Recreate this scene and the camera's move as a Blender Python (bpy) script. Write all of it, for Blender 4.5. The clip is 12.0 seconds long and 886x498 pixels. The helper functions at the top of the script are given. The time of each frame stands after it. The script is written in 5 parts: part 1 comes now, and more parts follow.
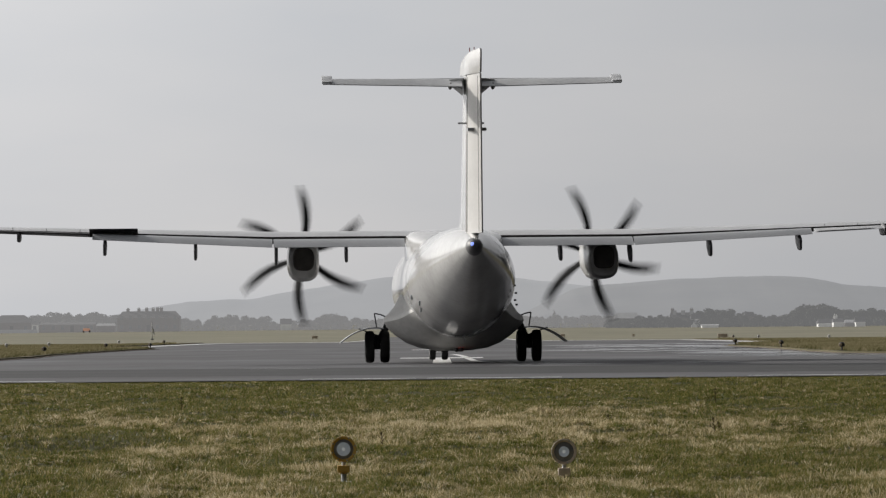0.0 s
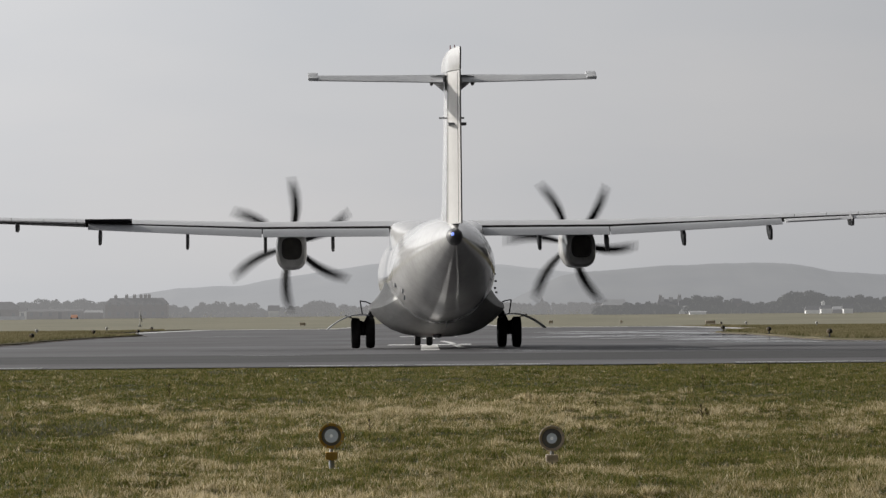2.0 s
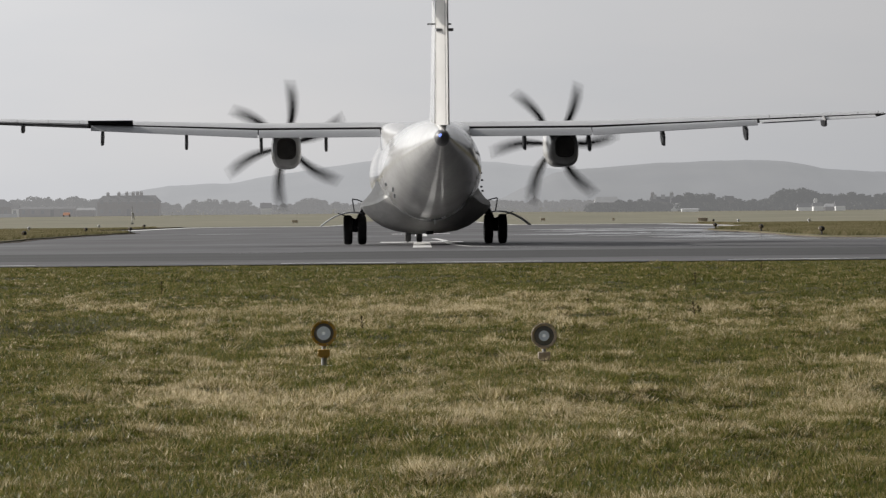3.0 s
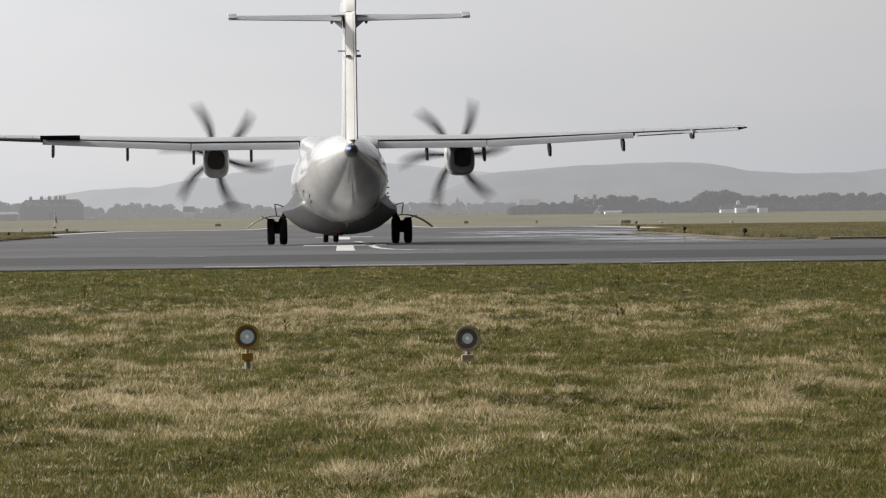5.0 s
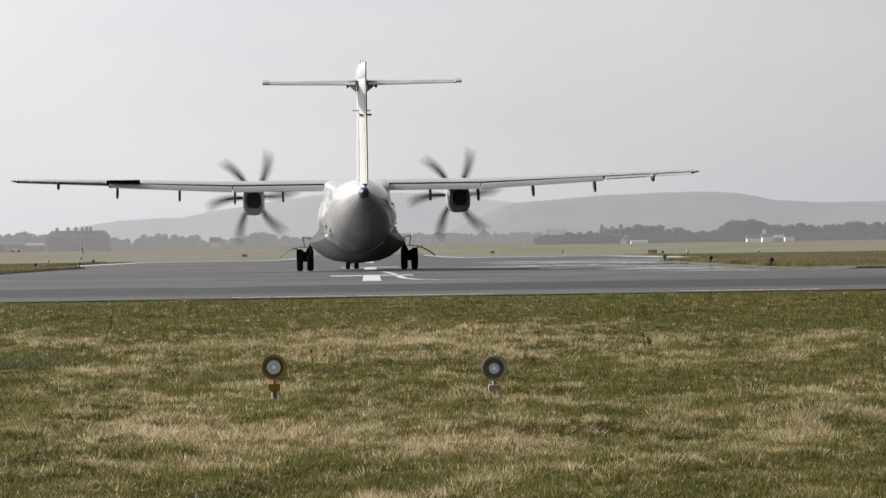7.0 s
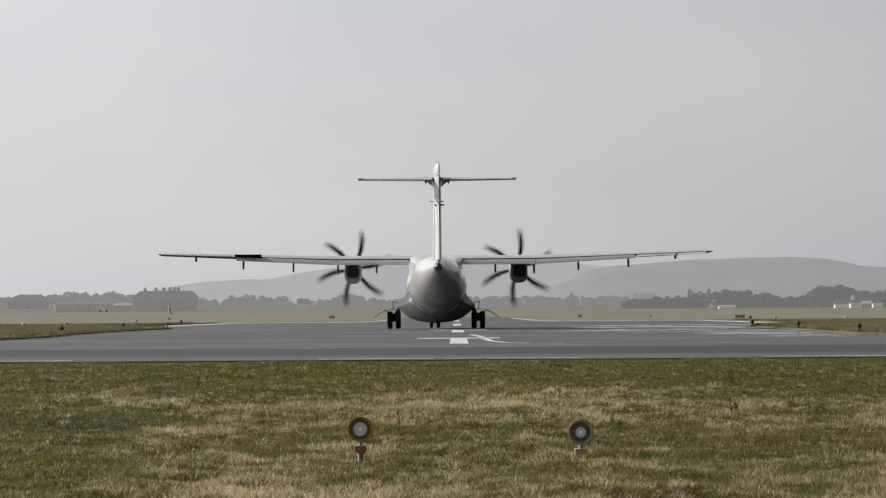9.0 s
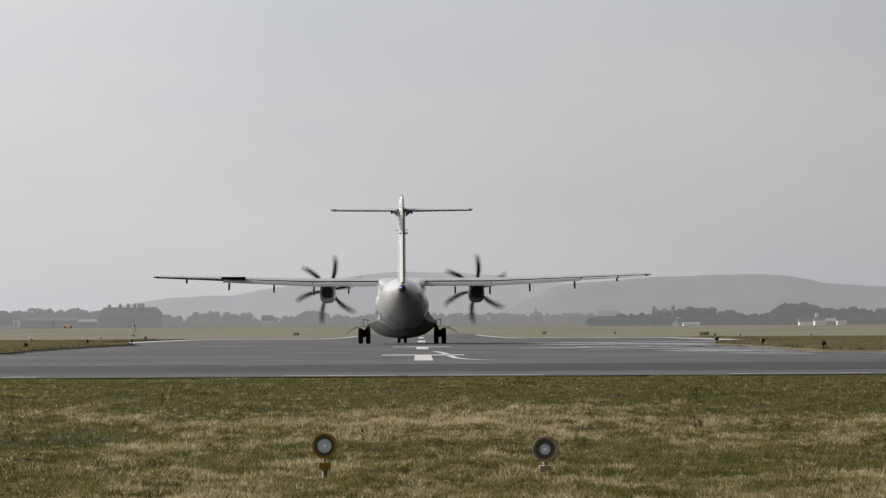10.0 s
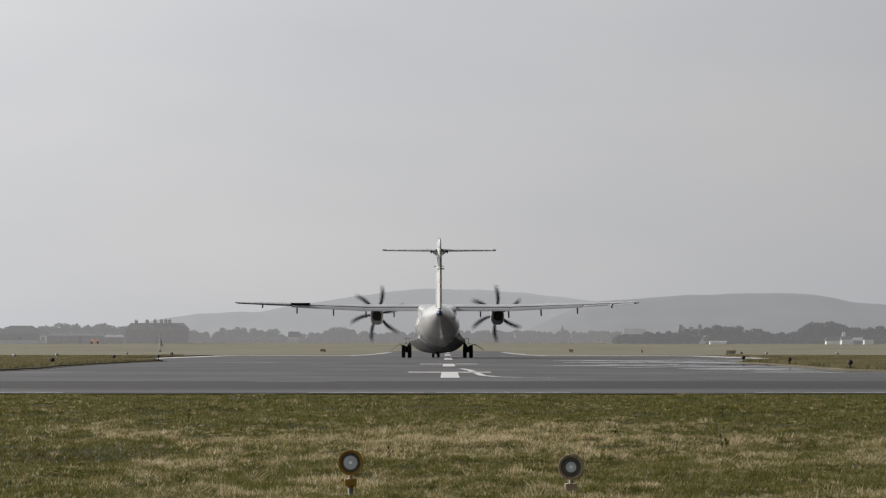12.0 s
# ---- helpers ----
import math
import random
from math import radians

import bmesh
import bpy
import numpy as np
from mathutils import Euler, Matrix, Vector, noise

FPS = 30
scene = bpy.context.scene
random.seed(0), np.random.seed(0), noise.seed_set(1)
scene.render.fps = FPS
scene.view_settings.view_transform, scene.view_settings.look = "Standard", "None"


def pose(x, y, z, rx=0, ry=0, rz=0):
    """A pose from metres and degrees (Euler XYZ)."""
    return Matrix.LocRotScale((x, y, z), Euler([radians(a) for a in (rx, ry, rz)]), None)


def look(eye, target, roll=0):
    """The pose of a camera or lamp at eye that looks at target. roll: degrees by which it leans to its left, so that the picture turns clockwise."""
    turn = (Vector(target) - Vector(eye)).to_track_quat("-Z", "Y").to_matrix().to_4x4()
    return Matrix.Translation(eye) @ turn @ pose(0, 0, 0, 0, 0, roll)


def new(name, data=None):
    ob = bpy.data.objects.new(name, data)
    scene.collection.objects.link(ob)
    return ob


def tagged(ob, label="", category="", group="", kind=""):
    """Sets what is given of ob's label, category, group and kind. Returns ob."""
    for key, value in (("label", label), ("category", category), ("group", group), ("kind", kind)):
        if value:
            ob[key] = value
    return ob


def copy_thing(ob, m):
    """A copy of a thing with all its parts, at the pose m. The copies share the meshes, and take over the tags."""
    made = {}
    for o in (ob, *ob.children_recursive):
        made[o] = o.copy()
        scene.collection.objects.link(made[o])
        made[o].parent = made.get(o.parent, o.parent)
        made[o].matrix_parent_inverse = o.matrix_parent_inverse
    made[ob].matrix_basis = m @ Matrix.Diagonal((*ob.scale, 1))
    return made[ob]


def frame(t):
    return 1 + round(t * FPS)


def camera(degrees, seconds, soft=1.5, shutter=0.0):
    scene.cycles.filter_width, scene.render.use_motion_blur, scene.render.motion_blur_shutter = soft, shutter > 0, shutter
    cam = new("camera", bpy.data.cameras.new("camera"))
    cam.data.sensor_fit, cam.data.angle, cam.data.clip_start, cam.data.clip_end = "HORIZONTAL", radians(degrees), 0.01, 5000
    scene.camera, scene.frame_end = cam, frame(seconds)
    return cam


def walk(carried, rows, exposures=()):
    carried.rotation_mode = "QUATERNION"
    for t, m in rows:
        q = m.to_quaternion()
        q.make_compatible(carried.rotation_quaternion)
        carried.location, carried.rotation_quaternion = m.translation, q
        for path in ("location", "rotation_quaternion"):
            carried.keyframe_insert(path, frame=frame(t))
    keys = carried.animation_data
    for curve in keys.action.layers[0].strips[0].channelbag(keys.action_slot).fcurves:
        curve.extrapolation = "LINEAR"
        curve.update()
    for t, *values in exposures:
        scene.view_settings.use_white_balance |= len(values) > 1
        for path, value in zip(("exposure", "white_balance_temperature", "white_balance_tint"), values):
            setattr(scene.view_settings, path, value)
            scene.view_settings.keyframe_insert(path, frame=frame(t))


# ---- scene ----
# ---------------- camera and its walk ----------------
cam = camera(10.63, 12.0, soft=1.25, shutter=0.4)
EYE = (0.0, 0.0, 0.85)
# seconds, pan to the right, tilt up, lean (degrees); the camera stands on one spot
AIM = [
    (0.0, 0.062, 0.985, -0.50), (0.5, -0.012, 1.040, -0.50), (1.0, 0.142, 1.066, -0.45),
    (1.5, 0.172, 1.021, -0.45), (2.0, 0.207, 0.824, -0.50), (2.5, 0.072, 0.265, -0.70),
    (3.0, 0.289, -0.411, -0.52), (3.2, 0.548, -0.373, -0.60), (4.8, 1.246, -0.323, -0.65),
    (5.0, 1.213, -0.385, -0.70), (5.5, 1.137, -0.407, -0.68), (6.0, 0.974, -0.494, -0.72),
    (6.5, 0.781, -0.433, -0.90), (7.0, 0.901, -0.019, -0.85), (7.5, 0.083, 0.339, -0.58),
    (7.7, -0.077, 0.432, -0.55), (9.3, -0.102, 0.856, -0.33), (9.5, -0.002, 0.927, -0.27),
    (10.0, 0.281, 0.949, -0.30), (10.5, 0.377, 1.044, -0.30), (11.0, 0.290, 1.146, -0.25),
    (11.5, 0.035, 1.215, -0.10), (12.0, -0.044, 1.157, 0.00),
]


def aim(yaw, pitch, lean):
    a, b = radians(yaw), radians(pitch)
    way = Vector((math.sin(a) * math.cos(b), math.cos(a) * math.cos(b), math.sin(b)))
    return look(EYE, Vector(EYE) + 100 * way, lean)


walk(cam, [(t, aim(a, b, c)) for t, a, b, c in AIM],
     exposures=[(0.0, 0.0), (2.0, 0.0), (2.5, 0.05), (3.0, 0.12), (5.0, 0.31), (5.5, 0.37), (6.5, 0.40), (7.0, 0.38), (7.5, 0.31), (9.5, 0.06), (10.5, 0.02), (12.0, -0.02)])

# ---------------- sky and sun ----------------
SUN_TO = Vector((-0.70, 0.54, 0.37)).normalized()
world = bpy.data.worlds.new("hazy_sky")
scene.world = world
world.use_nodes = True
wn, wl = world.node_tree.nodes, world.node_tree.links
wn.clear()
w_out, w_bg = wn.new("ShaderNodeOutputWorld"), wn.new("ShaderNodeBackground")
w_sky = wn.new("ShaderNodeTexSky")
w_sky.sky_type, w_sky.sun_disc = "NISHITA", False
w_sky.sun_elevation = math.asin(SUN_TO.z)
w_sky.sun_rotation = math.atan2(SUN_TO.x, SUN_TO.y)
w_sky.dust_density, w_sky.air_density = 6.0, 1.0
w_hsv = wn.new("ShaderNodeHueSaturation")
w_hsv.inputs["Saturation"].default_value = 0.12
w_cloud = wn.new("ShaderNodeTexNoise")
w_cloud.inputs["Scale"].default_value, w_cloud.inputs["Detail"].default_value = 5.0, 5.0
w_map = wn.new("ShaderNodeMapping")
w_map.inputs["Scale"].default_value = (1.0, 1.0, 4.0)
w_tc = wn.new("ShaderNodeTexCoord")
w_ramp = wn.new("ShaderNodeValToRGB")
w_ramp.color_ramp.elements[0].position, w_ramp.color_ramp.elements[0].color = 0.30, (5.22, 5.42, 5.76, 1)
w_ramp.color_ramp.elements[1].position, w_ramp.color_ramp.elements[1].color = 0.70, (6.3, 6.25, 6.32, 1)
w_mix = wn.new("ShaderNodeMix")
w_mix.data_type = "RGBA"
w_mix.inputs[0].default_value = 0.75
wl.new(w_tc.outputs["Generated"], w_map.inputs["Vector"])
wl.new(w_map.outputs[0], w_cloud.inputs["Vector"])
wl.new(w_cloud.outputs[0], w_ramp.inputs[0])
wl.new(w_sky.outputs[0], w_hsv.inputs["Color"])
wl.new(w_hsv.outputs[0], w_mix.inputs[6])
wl.new(w_ramp.outputs[0], w_mix.inputs[7])
# a hazy sky is brightest round the sun and dull on the far side
w_dot, w_half, w_pow, w_gain = wn.new("ShaderNodeVectorMath"), wn.new("ShaderNodeMath"), wn.new("ShaderNodeMath"), wn.new("ShaderNodeMath")
w_dot.operation = "DOT_PRODUCT"
w_dot.inputs[1].default_value = SUN_TO
wl.new(w_tc.outputs["Generated"], w_dot.inputs[0])
w_half.operation, w_half.inputs[1].default_value, w_half.inputs[2].default_value = "MULTIPLY_ADD", 0.5, 0.5
wl.new(w_dot.outputs["Value"], w_half.inputs[0])
w_pow.operation, w_pow.inputs[1].default_value = "POWER", 3.2
wl.new(w_half.outputs[0], w_pow.inputs[0])
w_gain.operation, w_gain.inputs[1].default_value, w_gain.inputs[2].default_value = "MULTIPLY_ADD", 2.08, 0.02
wl.new(w_pow.outputs[0], w_gain.inputs[0])
# and the haze is brighter low down than overhead
w_sep, w_up, w_both = wn.new("ShaderNodeSeparateXYZ"), wn.new("ShaderNodeMath"), wn.new("ShaderNodeMath")
wl.new(w_tc.outputs["Generated"], w_sep.inputs[0])
w_up.operation, w_up.inputs[1].default_value, w_up.inputs[2].default_value = "MULTIPLY_ADD", -0.5, 1.02
wl.new(w_sep.outputs["Z"], w_up.inputs[0])
w_both.operation = "MULTIPLY"
wl.new(w_gain.outputs[0], w_both.inputs[0])
wl.new(w_up.outputs[0], w_both.inputs[1])
w_scale = wn.new("ShaderNodeVectorMath")
w_scale.operation = "SCALE"
wl.new(w_mix.outputs[2], w_scale.inputs[0])
wl.new(w_both.outputs[0], w_scale.inputs["Scale"])
wl.new(w_scale.outputs[0], w_bg.inputs["Color"])
w_bg.inputs["Strength"].default_value = 0.113
wl.new(w_bg.outputs[0], w_out.inputs[0])

sun = new("sun", bpy.data.lights.new("sun", "SUN"))
sun.data.energy, sun.data.angle, sun.data.color = 4.3, radians(1.5), (1.0, 0.95, 0.88)
sun.matrix_world = look(SUN_TO * 100, (0, 0, 0))


# ---------------- materials ----------------
def mat(name, dark, light, scale=3.0, rough=0.6, metal=0.0, bump=0.0, fine=40.0, stretch=(1, 1, 1), island=0.0, coat=0.0, spec=0.5, glow=None, per_object=0.0):
    """Two colours mixed by a coarse and a fine noise in object space, with relief."""
    m = bpy.data.materials.new(name)
    m.use_nodes = True
    n, l = m.node_tree.nodes, m.node_tree.links
    b = n["Principled BSDF"]
    tc, mp = n.new("ShaderNodeTexCoord"), n.new("ShaderNodeMapping")
    mp.inputs["Scale"].default_value = stretch
    l.new(tc.outputs["Object"], mp.inputs["Vector"])
    a, f = n.new("ShaderNodeTexNoise"), n.new("ShaderNodeTexNoise")
    a.inputs["Scale"].default_value, a.inputs["Detail"].default_value = scale, 4.0
    f.inputs["Scale"].default_value, f.inputs["Detail"].default_value = fine, 3.0
    l.new(mp.outputs[0], a.inputs["Vector"])
    l.new(mp.outputs[0], f.inputs["Vector"])
    add = n.new("ShaderNodeMath")
    add.operation = "MULTIPLY_ADD"
    l.new(f.outputs[0], add.inputs[0])
    add.inputs[1].default_value = 0.5
    l.new(a.outputs[0], add.inputs[2])
    last = add.outputs[0]
    for use, source, socket in ((island, "ShaderNodeNewGeometry", "Random Per Island"), (per_object, "ShaderNodeObjectInfo", "Random")):
        if use:
            g, k = n.new(source), n.new("ShaderNodeMath")
            k.operation = "MULTIPLY_ADD"
            l.new(g.outputs[socket], k.inputs[0])
            k.inputs[1].default_value = use
            l.new(last, k.inputs[2])
            last = k.outputs[0]
    r = n.new("ShaderNodeValToRGB")
    r.color_ramp.elements[0].position, r.color_ramp.elements[0].color = 0.5, (*dark, 1)
    r.color_ramp.elements[1].position, r.color_ramp.elements[1].color = 1.0 + 0.5 * (island + per_object), (*light, 1)
    l.new(last, r.inputs[0])
    l.new(r.outputs[0], b.inputs["Base Color"])
    b.inputs["Roughness"].default_value, b.inputs["Metallic"].default_value = rough, metal
    b.inputs["Specular IOR Level"].default_value = spec
    b.inputs["Coat Weight"].default_value = coat
    if bump:
        bp = n.new("ShaderNodeBump")
        bp.inputs["Strength"].default_value, bp.inputs["Distance"].default_value = bump, 0.02
        l.new(f.outputs[0], bp.inputs["Height"])
        l.new(bp.outputs[0], b.inputs["Normal"])
    if glow:
        b.inputs["Emission Color"].default_value = (*glow[:3], 1)
        b.inputs["Emission Strength"].default_value = glow[3]
    return m


WHITE = mat("aircraft_white", (0.42, 0.417, 0.408), (0.56, 0.557, 0.548), 0.7, 0.10, fine=9.0, spec=0.42)
# somewhat darker and rougher than the aircraft white
BELLY = mat("matte_belly_paint", (0.33, 0.326, 0.317), (0.49, 0.485, 0.472), 1.1, 0.45, fine=8.0, stretch=(1.0, 0.3, 1.0), spec=0.06)
RUDDER = mat("rudder_white", (0.52, 0.512, 0.495), (0.64, 0.632, 0.615), 0.9, 0.4, fine=12.0)
FLAP = mat("flap_grey", (0.36, 0.37, 0.39), (0.46, 0.47, 0.49), 0.8, 0.4, fine=14.0, spec=0.25)
FAIRING = mat("fairing_dark_grey", (0.09, 0.09, 0.095), (0.15, 0.15, 0.155), 2.0, 0.5, fine=14.0, spec=0.25)
GREY = mat("aircraft_grey", (0.30, 0.31, 0.33), (0.42, 0.43, 0.45), 0.8, 0.3, fine=14.0, spec=0.4)
NACELLE = mat("nacelle_white", (0.36, 0.355, 0.35), (0.58, 0.577, 0.57), 2.2, 0.25, fine=7.0, spec=0.3)
PALE = mat("wing_pale_grey", (0.46, 0.47, 0.49), (0.60, 0.61, 0.625), 0.9, 0.45, fine=10.0, spec=0.25)
DARK = mat("dark_metal_and_shade", (0.03, 0.03, 0.032), (0.07, 0.07, 0.075), 3.0, 0.5, 0.4)
SOOT_AND_SHADE = mat("exhaust_soot_and_shade", (0.022, 0.020, 0.018), (0.055, 0.050, 0.045), 4.0, 0.8)
BLADE = mat("blade_black", (0.012, 0.012, 0.013), (0.022, 0.022, 0.023), 4.0, 0.75, spec=0.08)
TIP = mat("blade_tip_grey", (0.12, 0.12, 0.12), (0.2, 0.2, 0.2), 4.0, 0.5)
RUBBER = mat("tyre_rubber", (0.012, 0.012, 0.012), (0.03, 0.03, 0.03), 6.0, 0.85)
STEEL = mat("bare_steel", (0.35, 0.35, 0.36), (0.55, 0.55, 0.56), 5.0, 0.35, 0.8)
LENS_BLUE = mat("tail_light_lens", (0.2, 0.3, 0.7), (0.4, 0.5, 0.9), 5.0, 0.1, glow=(0.25, 0.35, 1.0, 1.2))
BEACON_LIT = mat("beacon_lit_side", (0.5, 0.05, 0.03), (0.6, 0.08, 0.05), 5.0, 0.2, glow=(1.0, 0.06, 0.03, 12.0))
LENS_RED = mat("beacon_lens", (0.22, 0.03, 0.03), (0.32, 0.05, 0.04), 5.0, 0.15)
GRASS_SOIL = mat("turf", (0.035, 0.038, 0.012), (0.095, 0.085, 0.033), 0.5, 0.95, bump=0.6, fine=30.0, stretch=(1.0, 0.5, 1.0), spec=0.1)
# far turf: haze is mixed into the colour, paler and greyer
FAR_GRASS_HAZED = mat("far_turf_hazed", (0.165, 0.160, 0.118), (0.235, 0.222, 0.165), 0.05, 0.95, bump=0.3, fine=0.9, stretch=(1.0, 0.35, 1.0), spec=0.1)
VERGE = mat("verge_turf", (0.066, 0.064, 0.034), (0.15, 0.130, 0.078), 0.35, 0.95, bump=0.5, fine=5.0, stretch=(1.0, 0.35, 1.0), spec=0.1)
PAINT = mat("runway_paint", (0.50, 0.50, 0.50), (0.78, 0.78, 0.77), 0.8, 0.6, bump=0.15, fine=14.0)
SOIL = mat("verge_soil", (0.05, 0.038, 0.026), (0.13, 0.10, 0.07), 1.5, 0.95, bump=0.5, fine=8.0)


def tarmac_material():
    m = mat("tarmac", (0.023, 0.0225, 0.0255), (0.068, 0.067, 0.073), 0.12, 0.75, bump=0.25, fine=2.2, stretch=(0.5, 0.9, 1.0), spec=0.4)
    n, l = m.node_tree.nodes, m.node_tree.links
    tc, mp, w = n.new("ShaderNodeTexCoord"), n.new("ShaderNodeMapping"), n.new("ShaderNodeTexNoise")
    mp.inputs["Scale"].default_value = (0.16, 0.035, 1.0)
    mp.inputs["Location"].default_value = (3.1, 0.4, 0.0)
    w.inputs["Scale"].default_value, w.inputs["Detail"].default_value = 1.0, 5.0
    l.new(tc.outputs["Object"], mp.inputs["Vector"])
    l.new(mp.outputs[0], w.inputs["Vector"])
    r = n.new("ShaderNodeMapRange")
    r.inputs[1].default_value, r.inputs[2].default_value = 0.42, 0.72
    r.inputs[3].default_value, r.inputs[4].default_value = 0.78, 0.5
    l.new(w.outputs[0], r.inputs[0])
    l.new(r.outputs[0], n["Principled BSDF"].inputs["Roughness"])
    return m


TARMAC = tarmac_material()


# ---------------- small builders ----------------
def mesh_of(name, bm, material, smooth=False, recalc=True):
    if recalc:
        bmesh.ops.recalc_face_normals(bm, faces=bm.faces)
    me = bpy.data.meshes.new(name)
    bm.to_mesh(me)
    bm.free()
    for m in (material if isinstance(material, (list, tuple)) else [material]):
        me.materials.append(m)
    if smooth:
        me.polygons.foreach_set("use_smooth", [True] * len(me.polygons))
        me.set_sharp_from_angle(angle=radians(40))
    return me


def part(name, bm, material, parent, label="", smooth=True, m=None):
    ob = new(name, mesh_of(name, bm, material, smooth))
    ob.parent = parent
    if m is not None:
        ob.matrix_basis = m
    return tagged(ob, label)


def thing(name, label, category, m=None, group="", kind=""):
    ob = new(name)
    if m is not None:
        ob.matrix_basis = m
    return tagged(ob, label, category, group, kind)


def loft(rings, caps=True, closed=True):
    bm = bmesh.new()
    rows = [[bm.verts.new(p) for p in ring] for ring in rings]
    for a, b in zip(rows, rows[1:]):
        k = len(a)
        for i in range(k if closed else k - 1):
            bm.faces.new((a[i], a[(i + 1) % k], b[(i + 1) % k], b[i]))
    if caps and closed:
        bm.faces.new(rows[0])
        bm.faces.new(list(reversed(rows[-1])))
    return bm


def oval(y, zc, rx, rz, k=32, p=2.0, xc=0.0):
    out = []
    for i in range(k):
        a = 2 * math.pi * i / k
        c, s = math.cos(a), math.sin(a)
        out.append((xc + rx * math.copysign(abs(c) ** (2 / p), c), y, zc + rz * math.copysign(abs(s) ** (2 / p), s)))
    return out


def keeled(y, zc, rx, rz, k=48, low=2.0):
    """An oval whose lower half narrows to a keel."""
    out = []
    for i in range(k):
        a = 2 * math.pi * i / k
        c, s = math.cos(a), math.sin(a)
        p = 2.0 if s > 0 else low
        out.append((rx * math.copysign(abs(c) ** (2 / p), c), y, zc + rz * math.copysign(abs(s) ** (2 / p), s)))
    return out


def box_bm(sx, sy, sz, at=(0, 0, 0), bevel=0.0, m=None):
    bm = bmesh.new()
    bmesh.ops.create_cube(bm, size=1.0, matrix=Matrix.Translation(at) @ (m or Matrix()) @ Matrix.Diagonal((sx, sy, sz, 1)))
    if bevel:
        bmesh.ops.bevel(bm, geom=bm.edges[:], offset=bevel, segments=2, affect="EDGES", profile=0.7)
    return bm


def turned(profile, k=24, m=None):
    """A turned body about the local z axis from (radius, height) pairs."""
    rings = [[(r * math.cos(2 * math.pi * i / k), r * math.sin(2 * math.pi * i / k), h) for i in range(k)] for r, h in profile]
    bm = loft(rings)
    if m is not None:
        bmesh.ops.transform(bm, matrix=m, verts=bm.verts)
    return bm


def rod(a, b, r, k=8, r2=None):
    a, b = Vector(a), Vector(b)
    turn = (b - a).to_track_quat("Z", "Y").to_matrix().to_4x4()
    return turned([(r, 0), (r2 or r, (b - a).length)], k, Matrix.Translation(a) @ turn)


def merge(*bms):
    out = bmesh.new()
    for b in bms:
        me = bpy.data.meshes.new("tmp")
        b.to_mesh(me)
        b.free()
        out.from_mesh(me)
        bpy.data.meshes.remove(me)
    return out


def ground_z(x, y):
    """Height of the turf: it falls towards the camera, and climbs gently beyond the runway."""
    s = min(max((82.0 - y) / 46.0, 0.0), 1.0)
    z = -0.31 * s * s * (3 - 2 * s) - 0.03
    if y < 84:
        k = min(1.0, (84 - y) / 6.0)
        z += k * 0.07 * noise.noise((x * 0.35, y * 0.22, 0.0)) + k * 0.03 * noise.noise((x * 1.1, y * 0.6, 4.0))
        # worn hollows
        for px, py, deep in ((-3.65, 48.6, 0.24), (-3.05, 49.8, 0.15), (-1.2, 37.6, 0.05), (2.0, 37.2, 0.05)):
            z -= deep * math.exp(-((x - px) / 0.42) ** 2 - ((y - py) / 1.7) ** 2)
    if y > 700:
        z += (y - 700) * 0.0020
    return z


# ---------------- ground, runway ----------------
def build_ground():
    xs = [-4000, -1500, -600, -250, -100, -40] + [-16 + 0.5 * i for i in range(65)] + [40, 100, 250, 600, 1500, 4000]
    ys = [-300, -80, -20, 0, 8, 14] + [17 + 0.5 * i for i in range(136)] + [90, 120, 200, 300, 400, 550, 700, 900, 1200, 1600, 2200, 3000, 4500]
    bm = bmesh.new()
    g = [[bm.verts.new((x, y, ground_z(x, y))) for x in xs] for y in ys]
    for j in range(len(ys) - 1):
        for i in range(len(xs) - 1):
            f = bm.faces.new((g[j][i], g[j][i + 1], g[j + 1][i + 1], g[j + 1][i]))
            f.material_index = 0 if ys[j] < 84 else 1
    ob = new("ground", mesh_of("ground", bm, [GRASS_SOIL, FAR_GRASS_HAZED], True))
    tagged(ob, "wide flat airfield turf, green mixed with dry straw grass, paled for haze far off", "ground", kind="structure")


def strip_sheet(name, left, right, z, material, label, category, thick=0.0):
    """A flat sheet between two lines of as many points, with an edge of its own where it is raised."""
    bm = bmesh.new()
    a = [bm.verts.new((x, y, z)) for x, y in left]
    b = [bm.verts.new((x, y, z)) for x, y in right]
    for i in range(len(a) - 1):
        bm.faces.new((a[i], a[i + 1], b[i + 1], b[i]))
    if thick:
        line = a[::-1] + b
        low = [bm.verts.new((v.co.x, v.co.y, z - thick)) for v in line]
        for i in range(len(line)):
            j = (i + 1) % len(line)
            bm.faces.new((line[j], line[i], low[i], low[j]))
    ob = new(name, mesh_of(name, bm, material))
    return tagged(ob, label, category, kind="structure")


def ribbon_points(line, width):
    """Outline of a painted stripe of that width along a line."""
    left, right = [], []
    for i, p in enumerate(line):
        a, b = Vector(line[max(i - 1, 0)]), Vector(line[min(i + 1, len(line) - 1)])
        d = (b - a).normalized()
        nrm = Vector((-d.y, d.x)) * width / 2
        left.append(tuple(Vector(p) + nrm))
        right.append(tuple(Vector(p) - nrm))
    return left, right


